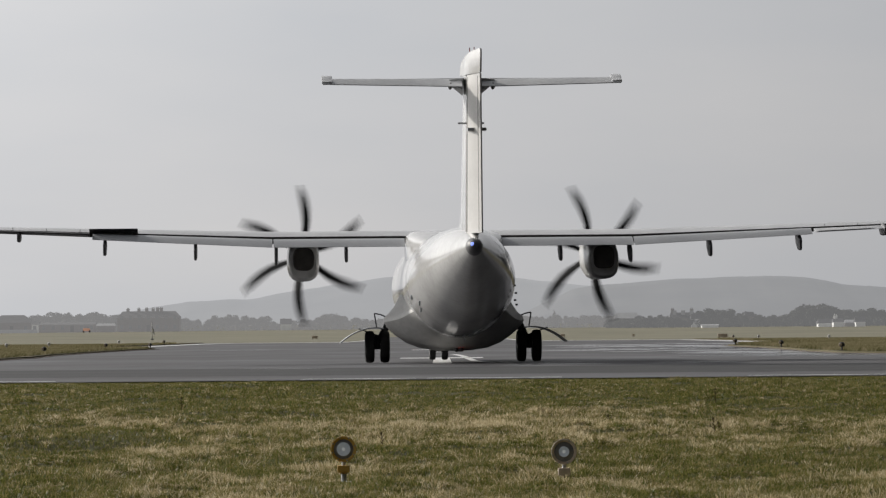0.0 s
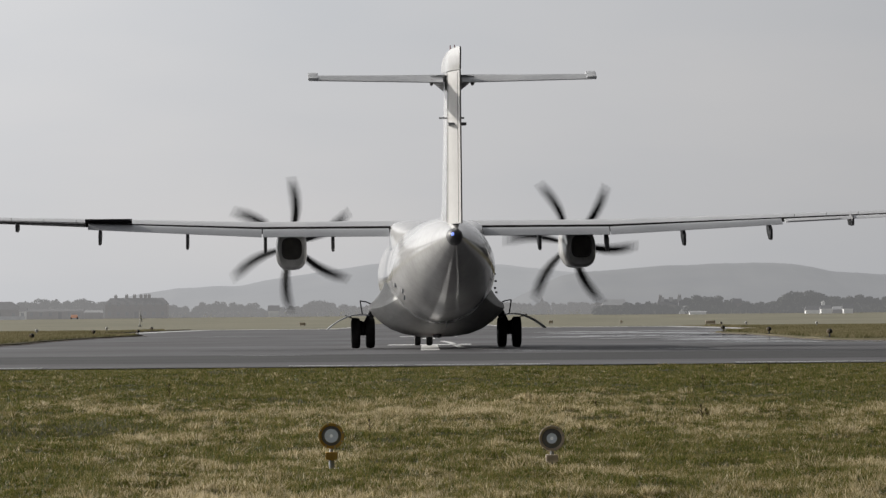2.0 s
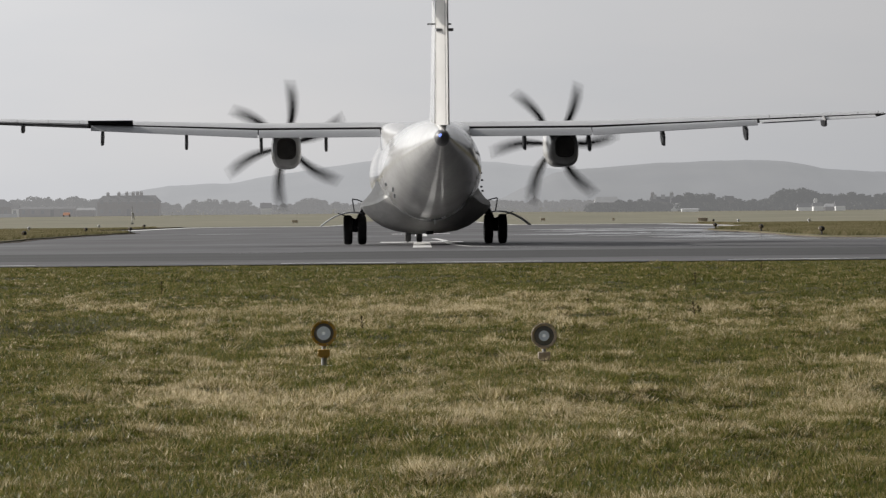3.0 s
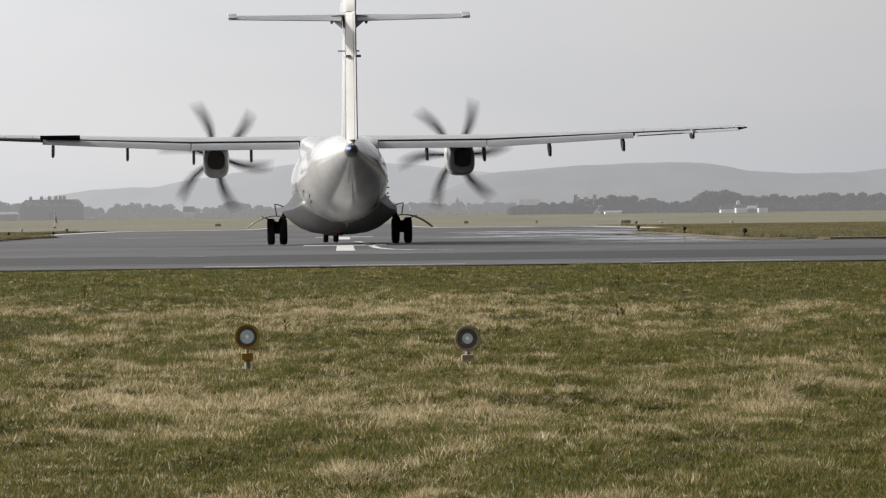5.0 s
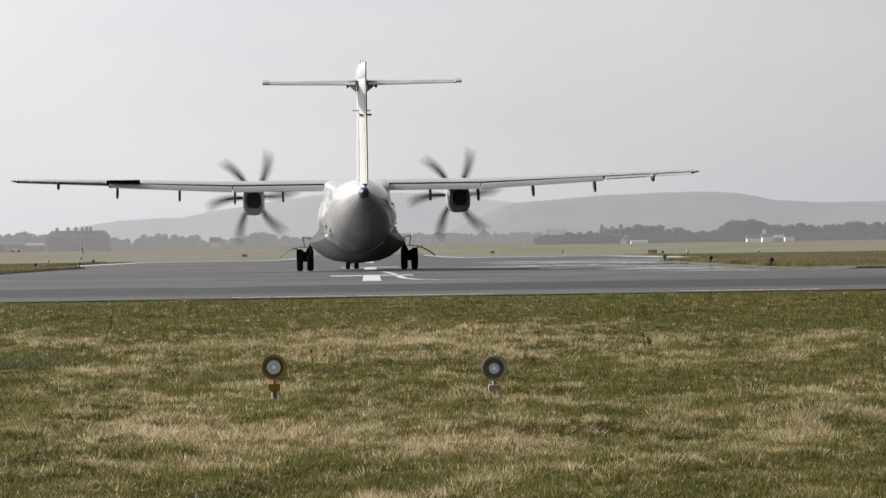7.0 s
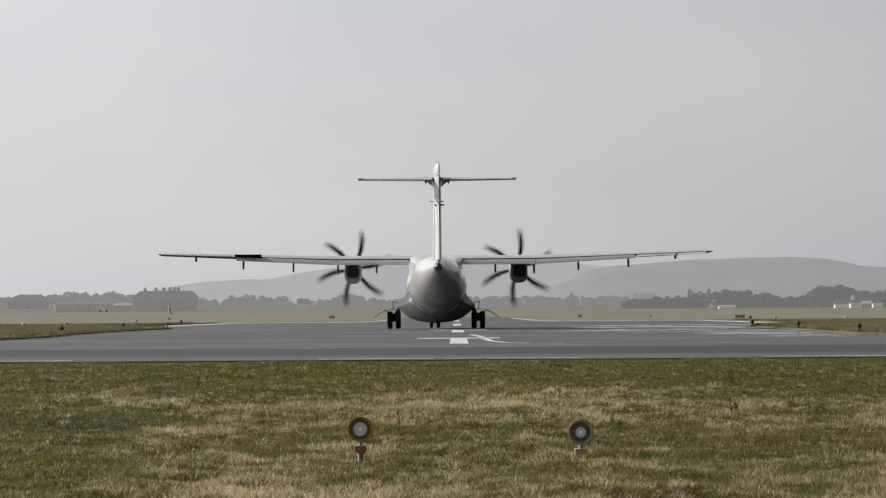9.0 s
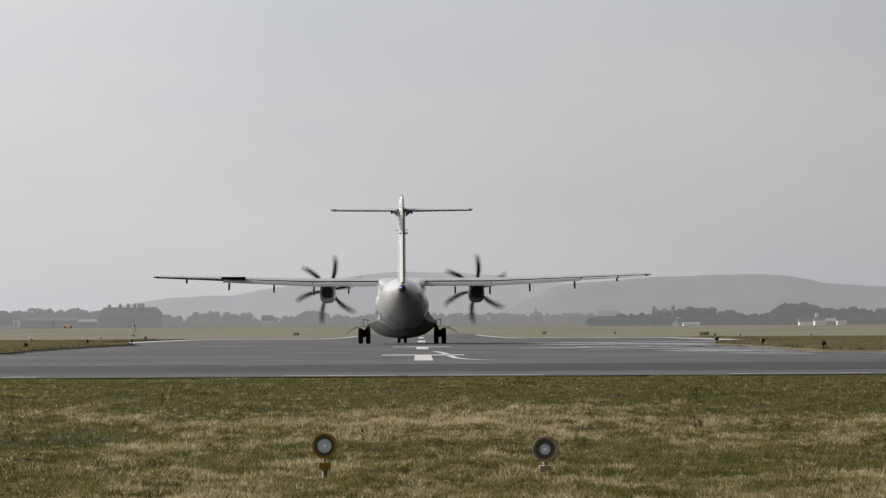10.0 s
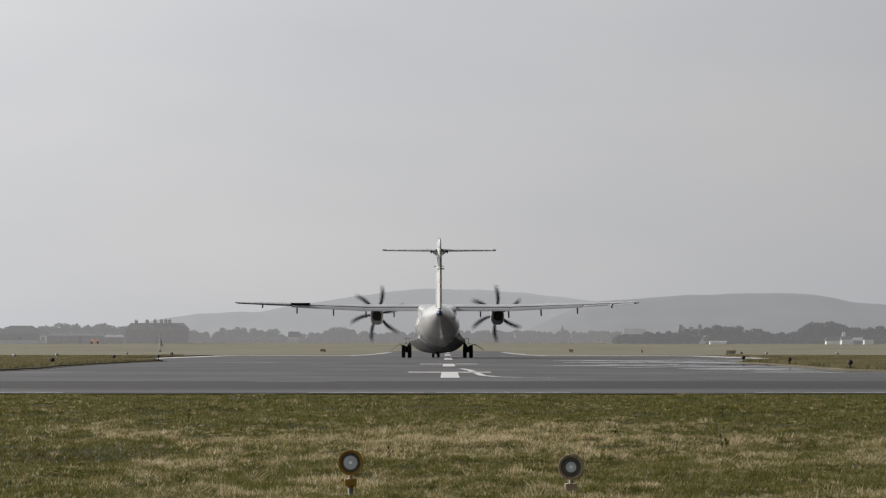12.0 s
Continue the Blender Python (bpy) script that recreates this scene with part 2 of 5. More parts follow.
def build_runway():
    strip_sheet("runway", [(-70, 84), (-70, 388)], [(70, 84), (70, 388)], 0.0, TARMAC, "grey worn tarmac turning pad, damp in places", "runway")
    strip_sheet("runway", [(-7.2, 388), (-7.2, 690)], [(7.2, 388), (7.2, 690)], 0.0, TARMAC, "long grey tarmac runway with painted edge lines", "runway")
    rng = random.Random(3)
    for side, pts in ((-1, [(70, 147), (15.0, 150), (14.5, 161), (15.2, 190), (15.5, 222), (15.0, 252), (17.6, 262), (20.4, 276), (19.6, 350), (19.2, 388.2), (70, 388.2)]),
                      (1, [(70, 146), (24, 146), (15.4, 150), (13.5, 158), (13.5, 175), (14.0, 198), (14.1, 232), (16.9, 250), (20.4, 272), (21.2, 340), (20.8, 388.2), (70, 388.2)])):
        line = []
        for a, b in zip(pts, pts[1:]):
            steps = max(1, int((Vector(a) - Vector(b)).length / 2.5)) if a[0] < 40 and b[0] < 40 else 1
            for i in range(steps):
                u = i / steps
                line.append((side * (a[0] + (b[0] - a[0]) * u + (rng.uniform(-0.25, 0.25) if i else 0)), a[1] + (b[1] - a[1]) * u))
        line.append((side * pts[-1][0], pts[-1][1]))
        far = [(side * 70, y) for x, y in line]
        strip_sheet("verge", [(x - side * 0.3, y - 0.9) for x, y in line], [(x, y - 0.9) for x, y in far], 0.015, SOIL, "bare brown soil edge of the grass verge", "verge", 0.03)
        strip_sheet("grass_verge", line, far, 0.06, VERGE, "rough grass verge beside the turning pad", "verge", 0.05)
    def stripe(line, width, label="worn white painted runway line"):
        strip_sheet("runway_marking", *ribbon_points(line, width), 0.005, PAINT, label, "marking")
    for a, b in ((124, 148), (190, 213), (280, 320), (390, 440), (510, 560)):
        stripe([(0.09, a), (0.09, b)], 0.5, "white painted centreline dash")
    for y, w in ((149.6, 1.3), (214.5, 1.3)):
        stripe([(0.09 - w, y), (0.09 + w, y)], 4.2, "white painted cross stripe")
    stripe([(0.55, 172), (0.8, 160), (0.9, 146), (1.0, 134), (1.35, 127.5), (1.9, 124.5), (2.8, 123)], 0.22, "curved white painted guide line")
    for s in (-1, 1):
        x0 = 19.1 if s < 0 else 20.4
        stripe([(s * x0, 283), (s * (x0 - 0.6), 330), (s * (x0 - 1.2), 368), (s * 16.5, 383)], 1.3)
        stripe([(s * 16.3, 383), (s * 7.2, 383)], 7.0, "pale worn concrete edge strip")
        stripe([(s * 8.0, 386), (s * 7.3, 398), (s * 6.9, 425), (s * 6.7, 480), (s * 6.6, 560)], 0.55)
    rng = random.Random(5)
    x = -22.0
    while x < 22:
        w = rng.uniform(1.2, 2.6)
        if rng.random() < 0.78:
            stripe([(x, 85.4), (x + w, 85.4)], 0.5, "broken white painted edge line")
        x += w + rng.uniform(0.2, 0.9)
    strip_sheet("tar_strip", [(-40, 93), (-40, 112)], [(40, 93), (40, 112)], 0.003,
          mat("dark_tar", (0.014, 0.014, 0.015), (0.034, 0.034, 0.036), 0.3, 0.75, bump=0.2, fine=20.0, stretch=(0.3, 1, 1), spec=0.25), "darker relaid tarmac strip", "runway")


def build_puddles():
    """Thin films of rain water left on the pad."""
    film = mat("wet_tarmac", (0.020, 0.021, 0.023), (0.035, 0.036, 0.038), 0.3, 0.07, fine=6.0, stretch=(0.3, 1.0, 1.0))
    rng = random.Random(8)
    for cx, cy, hx, hy in ((12.2, 147, 3.0, 2.2), (9.8, 150, 2.4, 1.6), (11.6, 155, 2.4, 3.0), (10.6, 163, 2.6, 3.2), (14.2, 176, 3.0, 5.0), (11.0, 186, 3.4, 5.0), (12.2, 205, 2.6, 6.0), (13.4, 226, 2.6, 8.0), (7.6, 232, 2.0, 6.0), (8.4, 205, 1.2, 3.0), (9.0, 258, 3.4, 9.0), (10.8, 204, 4.4, 13.0), (11.6, 171, 3.4, 8.0), (11.8, 238, 3.6, 11.0), (6.0, 196, 2.2, 5.0), (3.0, 118, 1.3, 0.5), (6.6, 121, 1.0, 0.5), (-9.5, 228, 1.6, 2.5), (-3.6, 110, 1.0, 0.4), (15.0, 268, 4.0, 8.0), (7.2, 180, 1.2, 2.4)):
        near, far = [], []
        for i in range(25):
            u = i / 24
            w = math.sin(math.pi * u) ** 0.6
            x = cx - hx + 2 * hx * u
            near.append((x, cy - hy * w * (0.55 + 0.6 * noise.noise((x * 0.9, cy, 1)) + rng.uniform(0, 0.25)) - 0.02))
            far.append((x, cy + hy * w * (0.55 + 0.6 * noise.noise((x * 0.9, cy, 7)) + rng.uniform(0, 0.25)) + 0.02))
        strip_sheet("puddle", far, near, 0.0075, film, "shallow film of rain water on the tarmac", "puddle")


build_ground()
build_runway()
build_puddles()


# ---------------- the airliner ----------------
HALF = 13.5          # half of the wing span


def wing_at(x):
    """Leading edge y, chord, height of the leading edge and thickness of the wing at the distance x from the axis."""
    ax = abs(x)
    if ax < 4.9:
        chord, lead, u = 2.57, 1.42, 0.0
    else:
        u = (ax - 4.9) / (HALF - 4.9)
        chord, lead = 2.57 + (1.41 - 2.57) * u, 1.42 - 0.62 * u
    return lead, chord, 3.395 + 0.31 * u, 0.132 - 0.022 * u


def foil(x, f0, f1, k=12, droop=4.0):
    """Outline of the wing's section between two fractions of its chord."""
    lead, chord, z0, th = wing_at(x)
    def half(f):
        return 5 * th * (0.2969 * math.sqrt(f) - 0.126 * f - 0.3516 * f * f + 0.2843 * f ** 3 - 0.1015 * f ** 4)
    fs = [f0 + (f1 - f0) * (0.5 - 0.5 * math.cos(math.pi * i / k)) for i in range(k + 1)]
    up = [(f, half(f) * 1.12 + 0.02 * math.sin(math.pi * f)) for f in fs]
    low = [(f, -half(f) * 0.88 + 0.02 * math.sin(math.pi * f)) for f in reversed(fs)]
    if f0 == 0.0:
        low = low[:-1]
    sn = math.tan(radians(droop))
    return [(x, lead - f * chord, z0 + v * chord - f * chord * sn) for f, v in up + low]


def flap_bm(x0, x1, frac, deflect, drop=0.03, thick=0.12, back=0.05):
    """A trailing surface from the fraction frac of the chord on, turned down by deflect degrees."""
    rings = []
    for x in (x0, (x0 + x1) / 2, x1):
        lead, chord, z0, th = wing_at(x)
        c = (1 - frac) * chord * 1.06
        y0, zz = lead - frac * chord - back, z0 - frac * chord * math.tan(radians(4)) - drop
        a = radians(deflect + 4)
        sec = [(0.0, 0.0), (0.04, 0.5), (0.14, 0.8), (0.4, 0.75), (0.7, 0.45), (1.0, 0.06), (1.0, -0.04), (0.6, -0.15), (0.3, -0.25), (0.1, -0.3), (0.02, -0.2)]
        ring = []
        for u, v in sec:
            py, pz = -u * c, v * thick * c * 1.1
            ring.append((x, y0 + py * math.cos(a) + pz * math.sin(a) * -1, zz + py * math.sin(a) + pz * math.cos(a)))
        rings.append(ring)
    return loft(rings)


def build_airliner():
    plane = thing("airliner", "white twin-engined propeller airliner with a high wing and T tail", "aircraft")
    # fuselage
    secs = [(12.95, 1.72, 0.06, 0.05), (12.7, 1.74, 0.32, 0.28), (12.2, 1.80, 0.66, 0.60), (11.4, 1.90, 0.98, 0.93), (10.4, 1.99, 1.22, 1.20), (9.2, 2.05, 1.38, 1.37),
            (8.0, 2.07, 1.43, 1.43), (4.0, 2.07, 1.435, 1.43), (0.0, 2.07, 1.435, 1.43), (-3.6, 2.07, 1.435, 1.43), (-5.2, 2.10, 1.415, 1.40), (-6.8, 2.18, 1.34, 1.31), (-8.4, 2.31, 1.18, 1.16),
            (-9.9, 2.46, 0.97, 0.98), (-11.2, 2.62, 0.69, 0.74), (-12.3, 2.76, 0.44, 0.50), (-13.1, 2.84, 0.275, 0.30), (-13.45, 2.87, 0.212, 0.225)]
    body = part("fuselage", loft([keeled(*s, low=2.0 - 0.34 * min(max((-4.0 - s[0]) / 4.0, 0.0), 1.0)) for s in secs]), WHITE, plane, "glossy white tubular fuselage with an upswept tail")
    part("tail_cone", loft([oval(*s, k=24) for s in [(-13.45, 2.872, 0.205, 0.218), (-13.7, 2.88, 0.185, 0.19), (-13.86, 2.885, 0.135, 0.135), (-13.93, 2.885, 0.06, 0.06)]]), FAIRING, body, "dark grey rounded tail cone")
    part("tail_light", turned([(0.0, 0), (0.045, 0.01), (0.05, 0.03), (0.03, 0.06), (0.0, 0.07)][1:4], 12, Matrix.Translation((-0.06, -13.87, 2.93)) @ Euler((radians(90), 0, 0)).to_matrix().to_4x4()), LENS_BLUE, body, "small blue-white tail light")
    half = [(0.0, 0.30), (0.45, 0.315), (0.90, 0.385), (1.25, 0.52), (1.55, 0.73), (1.78, 0.94), (1.89, 1.10), (1.86, 1.22), (1.72, 1.34), (1.56, 1.50), (1.44, 1.72), (1.38, 2.0)]
    belly = []
    for y, k, lift in ((4.4, 0.55, 0.55), (3.4, 0.74, 0.26), (2.3, 0.86, 0.10), (1.2, 0.95, 0.03), (0.3, 1.0, 0.0), (-0.6, 1.0, 0.0), (-1.3, 0.94, 0.02), (-2.2, 0.84, 0.08), (-3.2, 0.76, 0.20), (-4.2, 0.66, 0.40), (-5.2, 0.50, 0.66)):
        pts = []
        for x, z in half:
            wide = x * k if z < 1.5 else x * min(1.0, k + 0.08)
            pts.append((wide, max(z + lift * (2.0 - z) / 1.57, z)))
        belly.append([(x, y, z) for x, z in pts] + [(-x, y, z) for x, z in reversed(pts[1:])])
    fair = part("belly_fairing", loft(belly), BELLY, plane, "white bulged belly fairing over the main wheels")
    # a lit slit between two blinkers, added to imitate flashes by turning
    bm = merge(turned([(0.06, 0), (0.06, 0.05), (0.05, 0.09), (0.015, 0.11)], 20, pose(0, 0, 0, 180)), box_bm(0.06, 0.012, 0.085, (0, -0.064, -0.05)),
               *[box_bm(0.012, 0.12, 0.10, (0.036 * k, -0.115, -0.05)) for k in (-1, 1)])
    for f in bm.faces:
        c = f.calc_center_median()
        f.material_index = 1 if abs(c.y + 0.07) < 0.002 and abs(c.x) < 0.01 else 0
    beacon = part("beacon", bm, [DARK, BEACON_LIT], fair, "red anti-collision beacon, turned to imitate its flashes", m=pose(0.0, -2.2, 0.39))
    part("drain_mast", box_bm(0.03, 0.12, 0.16, (0.10, -5.0, 0.66), 0.008), GREY, fair)
    part("access_plate", box_bm(0.22, 0.3, 0.02, (-0.25, -5.3, 0.78), 0.006, Euler((radians(-8), 0, 0)).to_matrix().to_4x4()), BELLY, fair)
    rings = [oval(*q, k=48, p=6.0) for q in [(3.2, 2.98, 0.7, 0.25), (2.3, 2.97, 1.05, 0.48), (1.3, 2.96, 1.26, 0.60), (-0.4, 2.95, 1.295, 0.60), (-1.3, 2.93, 1.295, 0.595), (-1.75, 2.91, 1.27, 0.565), (-2.6, 2.87, 1.15, 0.50), (-4.4, 2.80, 0.8, 0.40)]]
    part("wing_fairing", loft(rings), WHITE, plane, "white fairing joining wing and fuselage")
    # wings, flaps, ailerons
    for s in (-1, 1):
        xs = [0.0 * s, 1.4 * s, 4.9 * s, 7.2 * s, 9.7 * s, 11.6 * s, 13.25 * s, 13.5 * s]
        rings = [foil(x, 0.0, 0.73) for x in xs[:-1]]
        tip = foil(xs[-1], 0.0, 0.73)
        zc = sum(p[2] for p in tip) / len(tip)
        rings.append([(p[0], p[1] * 0.9, zc + (p[2] - zc) * 0.3) for p in tip])
        bm = loft(rings)
        bmesh.ops.recalc_face_normals(bm, faces=bm.faces)
        # dark rear faces stand in for shade in the slot before the flaps
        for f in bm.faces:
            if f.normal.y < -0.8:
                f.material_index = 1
        wing = part("wing", bm, [PALE, SOOT_AND_SHADE], plane, "straight tapered high wing, pale grey")
        part("wing_root_seal", loft([foil(x, 0.70, 0.985) for x in (0.2 * s, 1.27 * s)]), WHITE, wing)
        part("inner_flap", flap_bm(1.31 * s, 4.83 * s, 0.735, 11, -0.035, back=0.015), FLAP, wing, "lowered grey inner wing flap")
        part("outer_flap", flap_bm(4.86 * s, 9.68 * s, 0.735, 11, -0.035, back=0.015), FLAP, wing, "lowered grey outer wing flap")
        # the left aileron is coloured dark for the shade on its underside
        part("aileron", flap_bm(9.76 * s, 13.15 * s, 0.735, -9 if s < 0 else 3, -0.005), DARK if s < 0 else PALE, wing, "raised aileron, coloured dark for its shaded underside" if s < 0 else "pale aileron")
        part("aileron_tab", flap_bm(9.80 * s, 11.3 * s, 0.93, -6 if s < 0 else 5, -0.02, 0.1), PALE, wing)
        if s < 0:
            lead, chord, z0, th = wing_at(9.1)
            part("spoiler", box_bm(1.30, 0.30, 0.03, (-9.12, lead - 0.70 * chord - 0.12, z0 + 0.045), 0.008, Euler((radians(-24), 0, 0)).to_matrix().to_4x4()), DARK, wing, "raised dark spoiler panel")
        for x, ln in ((2.88, 0.38), (4.76, 0.44), (6.92, 0.38), (9.35, 0.34), (11.65, 0.16)):
            lead, chord, z0, th = wing_at(x)
            yt = lead - 0.80 * chord
            zt = z0 - 0.80 * chord * 0.07 + (0.13 if x > 11 else 0.0)
            rr = [oval(yt + 0.75, zt - 0.12, 0.02, 0.05, 20, xc=x * s), oval(yt + 0.45, zt - 0.18 - 0.1 * ln, 0.042, 0.13, 20, 3.0, x * s), oval(yt, zt - 0.12 - 0.45 * ln, 0.048, 0.12 + 0.30 * ln, 20, 4.5, x * s),
                  oval(yt - 0.38, zt - 0.14 - 0.60 * ln, 0.046, 0.08 + 0.28 * ln, 20, 4.5, x * s), oval(yt - 0.50, zt - 0.15 - 0.62 * ln, 0.030, 0.06 + 0.22 * ln, 20, 4.0, x * s)]
            part("hinge_fairing", loft(rr), FAIRING, wing, "dark grey flap hinge fairing")
        for x in (10.0, 10.9, 11.8, 12.6, 13.2):
            lead, chord, z0, th = wing_at(x)
            part("static_wick", rod((x * s, lead - chord, z0 - 0.03), (x * s, lead - chord - 0.16, z0 + 0.06), 0.006, 5), DARK, wing)
        part("wing_tip_light", box_bm(0.10, 0.22, 0.07, (13.42 * s, 0.15, 3.70), 0.02), LENS_RED if s < 0 else GREY, wing)
        # engine nacelle
        nx = 4.03 * s
        nac = [(3.62, 2.96, 0.27, 0.27), (3.35, 2.95, 0.36, 0.40), (2.7, 2.88, 0.42, 0.53), (1.6, 2.82, 0.435, 0.60), (0.4, 2.79, 0.435, 0.58), (-0.3, 2.75, 0.43, 0.54), (-0.75, 2.70, 0.415, 0.48), (-0.94, 2.68, 0.38, 0.44), (-1.0, 2.68, 0.33, 0.39)]
        nacelle = part("engine_nacelle", loft([oval(*q, k=36, p=2.9, xc=nx) for q in nac]), NACELLE, plane, "slim pale engine nacelle under the wing")
        pipe = [(-0.9, 2.79, 0.285, 0.31), (-1.08, 2.79, 0.28, 0.30), (-1.09, 2.79, 0.26, 0.28), (-1.03, 2.79, 0.245, 0.265), (-1.028, 2.79, 0.02, 0.02)]
        part("exhaust_pipe", loft([oval(*q, k=28, p=3.2, xc=nx) for q in pipe]), SOOT_AND_SHADE, nacelle, "sooty oval exhaust opening")
        part("air_intake", loft([oval(3.45, 2.50, 0.24, 0.12, 20, 3, nx), oval(3.47, 2.50, 0.20, 0.09, 20, 3, nx), oval(3.2, 2.50, 0.18, 0.08, 20, 3, nx)]), SOOT_AND_SHADE, nacelle)
        # propeller
        prof = [(0.30, -0.12), (0.31, 0.0), (0.30, 0.14), (0.26, 0.30), (0.18, 0.46), (0.08, 0.57), (0.01, 0.60)]
        prop = part("propeller", turned(prof, 24, Euler((radians(-90), 0, 0)).to_matrix().to_4x4()), GREY, plane, "six-bladed propeller, turning fast")
        PROPS.append((prop, nx))
        for b in range(6):
            rings = []
            for i in range(15):
                u = i / 14
                r = 0.26 + (1.965 - 0.26) * u
                chord = 0.13 + 0.21 * math.sin(math.pi * min(1.0, 0.12 + u * 0.86)) ** 0.8
                chord *= 1 - 0.55 * max(0.0, u - 0.8) / 0.2
                tw = radians(62 - 30 * u)
                sweep = -0.05 * math.sin(math.pi * u) + 0.30 * max(0.0, u - 0.3) ** 1.6 * 1.3
                ring = []
                for q in range(10):
                    a = 2 * math.pi * q / 10
                    c, t = 0.5 * chord * math.cos(a), 0.045 * chord * math.sin(a) + 0.01 * math.sin(a)
                    ring.append((-sweep + c * math.cos(tw) * 1.0 - t * math.sin(tw), c * math.sin(tw) + t * math.cos(tw), r))
                rings.append(ring)
            bm = loft(rings)
            for f in bm.faces:
                if f.calc_center_median().z > 1.86:
                    f.material_index = 1
            # the first blade points along local x
            part("blade", bm, [BLADE, TIP], prop, "black curved blade with a pale tip", m=pose(0, 0, 0, 0, 90 - 60 * b, 0))
    # fin, rudder, tailplane
    def fin_ring(z, y0, y1, th, k=14):
        up, low = [], []
        for i in range(k + 1):
            f = 0.5 - 0.5 * math.cos(math.pi * i / k)
            h = th * (2.6 * math.sqrt(f) * (1 - f) ** 0.55 * 0.5) if f < 1 else 0.0
            h = max(h, th * 0.44 * (1 if f > 0.6 else 0)) if f > 0.6 else h
            up.append((h, y0 + (y1 - y0) * f, z))
            low.append((-h, y0 + (y1 - y0) * f, z))
        return up + low[::-1][:-1]
    part("dorsal_fin", loft([fin_ring(3.0, -5.6, -10.5, 0.30), fin_ring(3.6, -8.2, -10.9, 0.28), fin_ring(4.2, -9.8, -11.3, 0.26)]), WHITE, plane)
    fin = part("fin", loft([fin_ring(z, -9.1 - 0.62 * (z - 3.0), -12.05 - 0.235 * (z - 3.0), 0.34 - 0.012 * (z - 3)) for z in (2.9, 4.0, 5.2, 6.3, 7.04)]), WHITE, plane, "tall white tail fin")
    part("tail_bullet", loft([oval(-10.6, 6.98, 0.04, 0.05, 20), oval(-11.1, 6.98, 0.17, 0.20, 20), oval(-11.9, 6.98, 0.17, 0.2, 20), oval(-12.5, 6.95, 0.12, 0.14, 20), oval(-12.8, 6.93, 0.03, 0.04, 20)]), WHITE, fin)
    # rudder, in its own space about the hinge
    rings = []
    for z in (3.22, 4.2, 5.2, 6.2, 7.05):
        ch = 1.05 - 0.055 * (z - 3.2)
        yh = -0.235 * (z - 3.2)
        rings.append([(0.135, yh - 0.02, z - 3.2), (0.14, yh - 0.15, z - 3.2), (0.09, yh - 0.6 * ch, z - 3.2), (0.018, yh - ch, z - 3.2), (-0.018, yh - ch, z - 3.2), (-0.09, yh - 0.6 * ch, z - 3.2), (-0.14, yh - 0.15, z - 3.2), (-0.135, yh - 0.02, z - 3.2), (0.0, yh + 0.06, z - 3.2)])
    rudder = part("rudder", loft(rings), RUDDER, plane, "white rudder turned aside", m=pose(0, -12.18, 3.2))
    for name, at, w in (("hinge_seam", 0.10, 0.018), ("tab_seam", 0.84, 0.022)):
        for side in (-1, 1):
            rings = []
            for z in (0.05, 1.0, 2.0, 3.0, 3.8):
                ch, yh = 1.05 - 0.055 * z, -0.235 * z
                def skin(f):
                    return (0.14 if f * ch < 0.15 else float(np.interp(f, [0.15 / ch, 0.6, 1.0], [0.14, 0.09, 0.018]))) * side
                y0, y1 = yh - at * ch, yh - at * ch - w
                x0, x1 = skin(at), skin(at + w / ch)
                rings.append([(x0 - 0.01 * side, y0, z), (x0 + 0.003 * side, y0, z), (x1 + 0.003 * side, y1, z), (x1 - 0.01 * side, y1, z)])
            part(name, loft(rings), DARK, rudder, smooth=False)
    cap = []
    for z, f0, f1, w in ((3.87, 0.95, -0.85, 0.12), (4.02, 0.93, -0.86, 0.125), (4.20, 0.80, -0.87, 0.12), (4.34, 0.50, -0.87, 0.10), (4.42, 0.1, -0.85, 0.07), (4.45, -0.3, -0.8, 0.03)):
        yh = -0.235 * z
        cap.append([(w * 0.3, yh + f0, z), (w, yh + f0 - 0.2, z), (w, yh - 0.2, z), (0.02, yh + f1, z), (-0.02, yh + f1, z), (-w, yh - 0.2, z), (-w, yh + f0 - 0.2, z), (-w * 0.3, yh + f0, z)])
    part("rudder_horn", loft(cap), WHITE, rudder, "rounded white top of the rudder")
    part("tail_antenna", merge(rod((-0.34, -0.5, 2.05), (0.30, -0.5, 2.05), 0.022, 8), box_bm(0.46, 0.40, 0.07, (0.10, -0.95, 1.88), 0.02), rod((0.05, -0.7, 1.93), (0.05, -0.5, 2.05), 0.02, 6)), GREY, fin, m=pose(0, -12.2, 3.85))
    for ax, ay in ((-0.04, -12.7), (0.06, -12.9)):
        part("nav_antenna", rod((ax, ay, 7.60), (ax, ay - 0.05, 7.74), 0.012, 6), LENS_RED, fin)
    elevators = []
    for s in (-1, 1):
        def tail_ring(x, f0, f1):
            u = abs(x) / 3.655
            lead, chord, zt = -11.4 - 0.75 * u, 1.75 - 0.75 * u, 6.94
            th = 0.11
            up, low = [], []
            for i in range(9):
                f = f0 + (f1 - f0) * (0.5 - 0.5 * math.cos(math.pi * i / 8))
                h = 5 * th * (0.2969 * math.sqrt(f) - 0.126 * f - 0.3516 * f * f + 0.2843 * f ** 3 - 0.1015 * f ** 4) * chord
                up.append((x, lead - f * chord, zt + h))
                low.append((x, lead - f * chord, zt - h))
            return up + (low[::-1][:-1] if f0 == 0 else low[::-1])
        stab = part("tailplane", loft([tail_ring(x * s, 0.0, 0.62) for x in (0.05, 1.2, 2.4, 3.45, 3.62)]), PALE, plane, "pale grey tailplane on top of the fin")
        hinge = Vector((0, -12.5, 6.94))
        rings = []
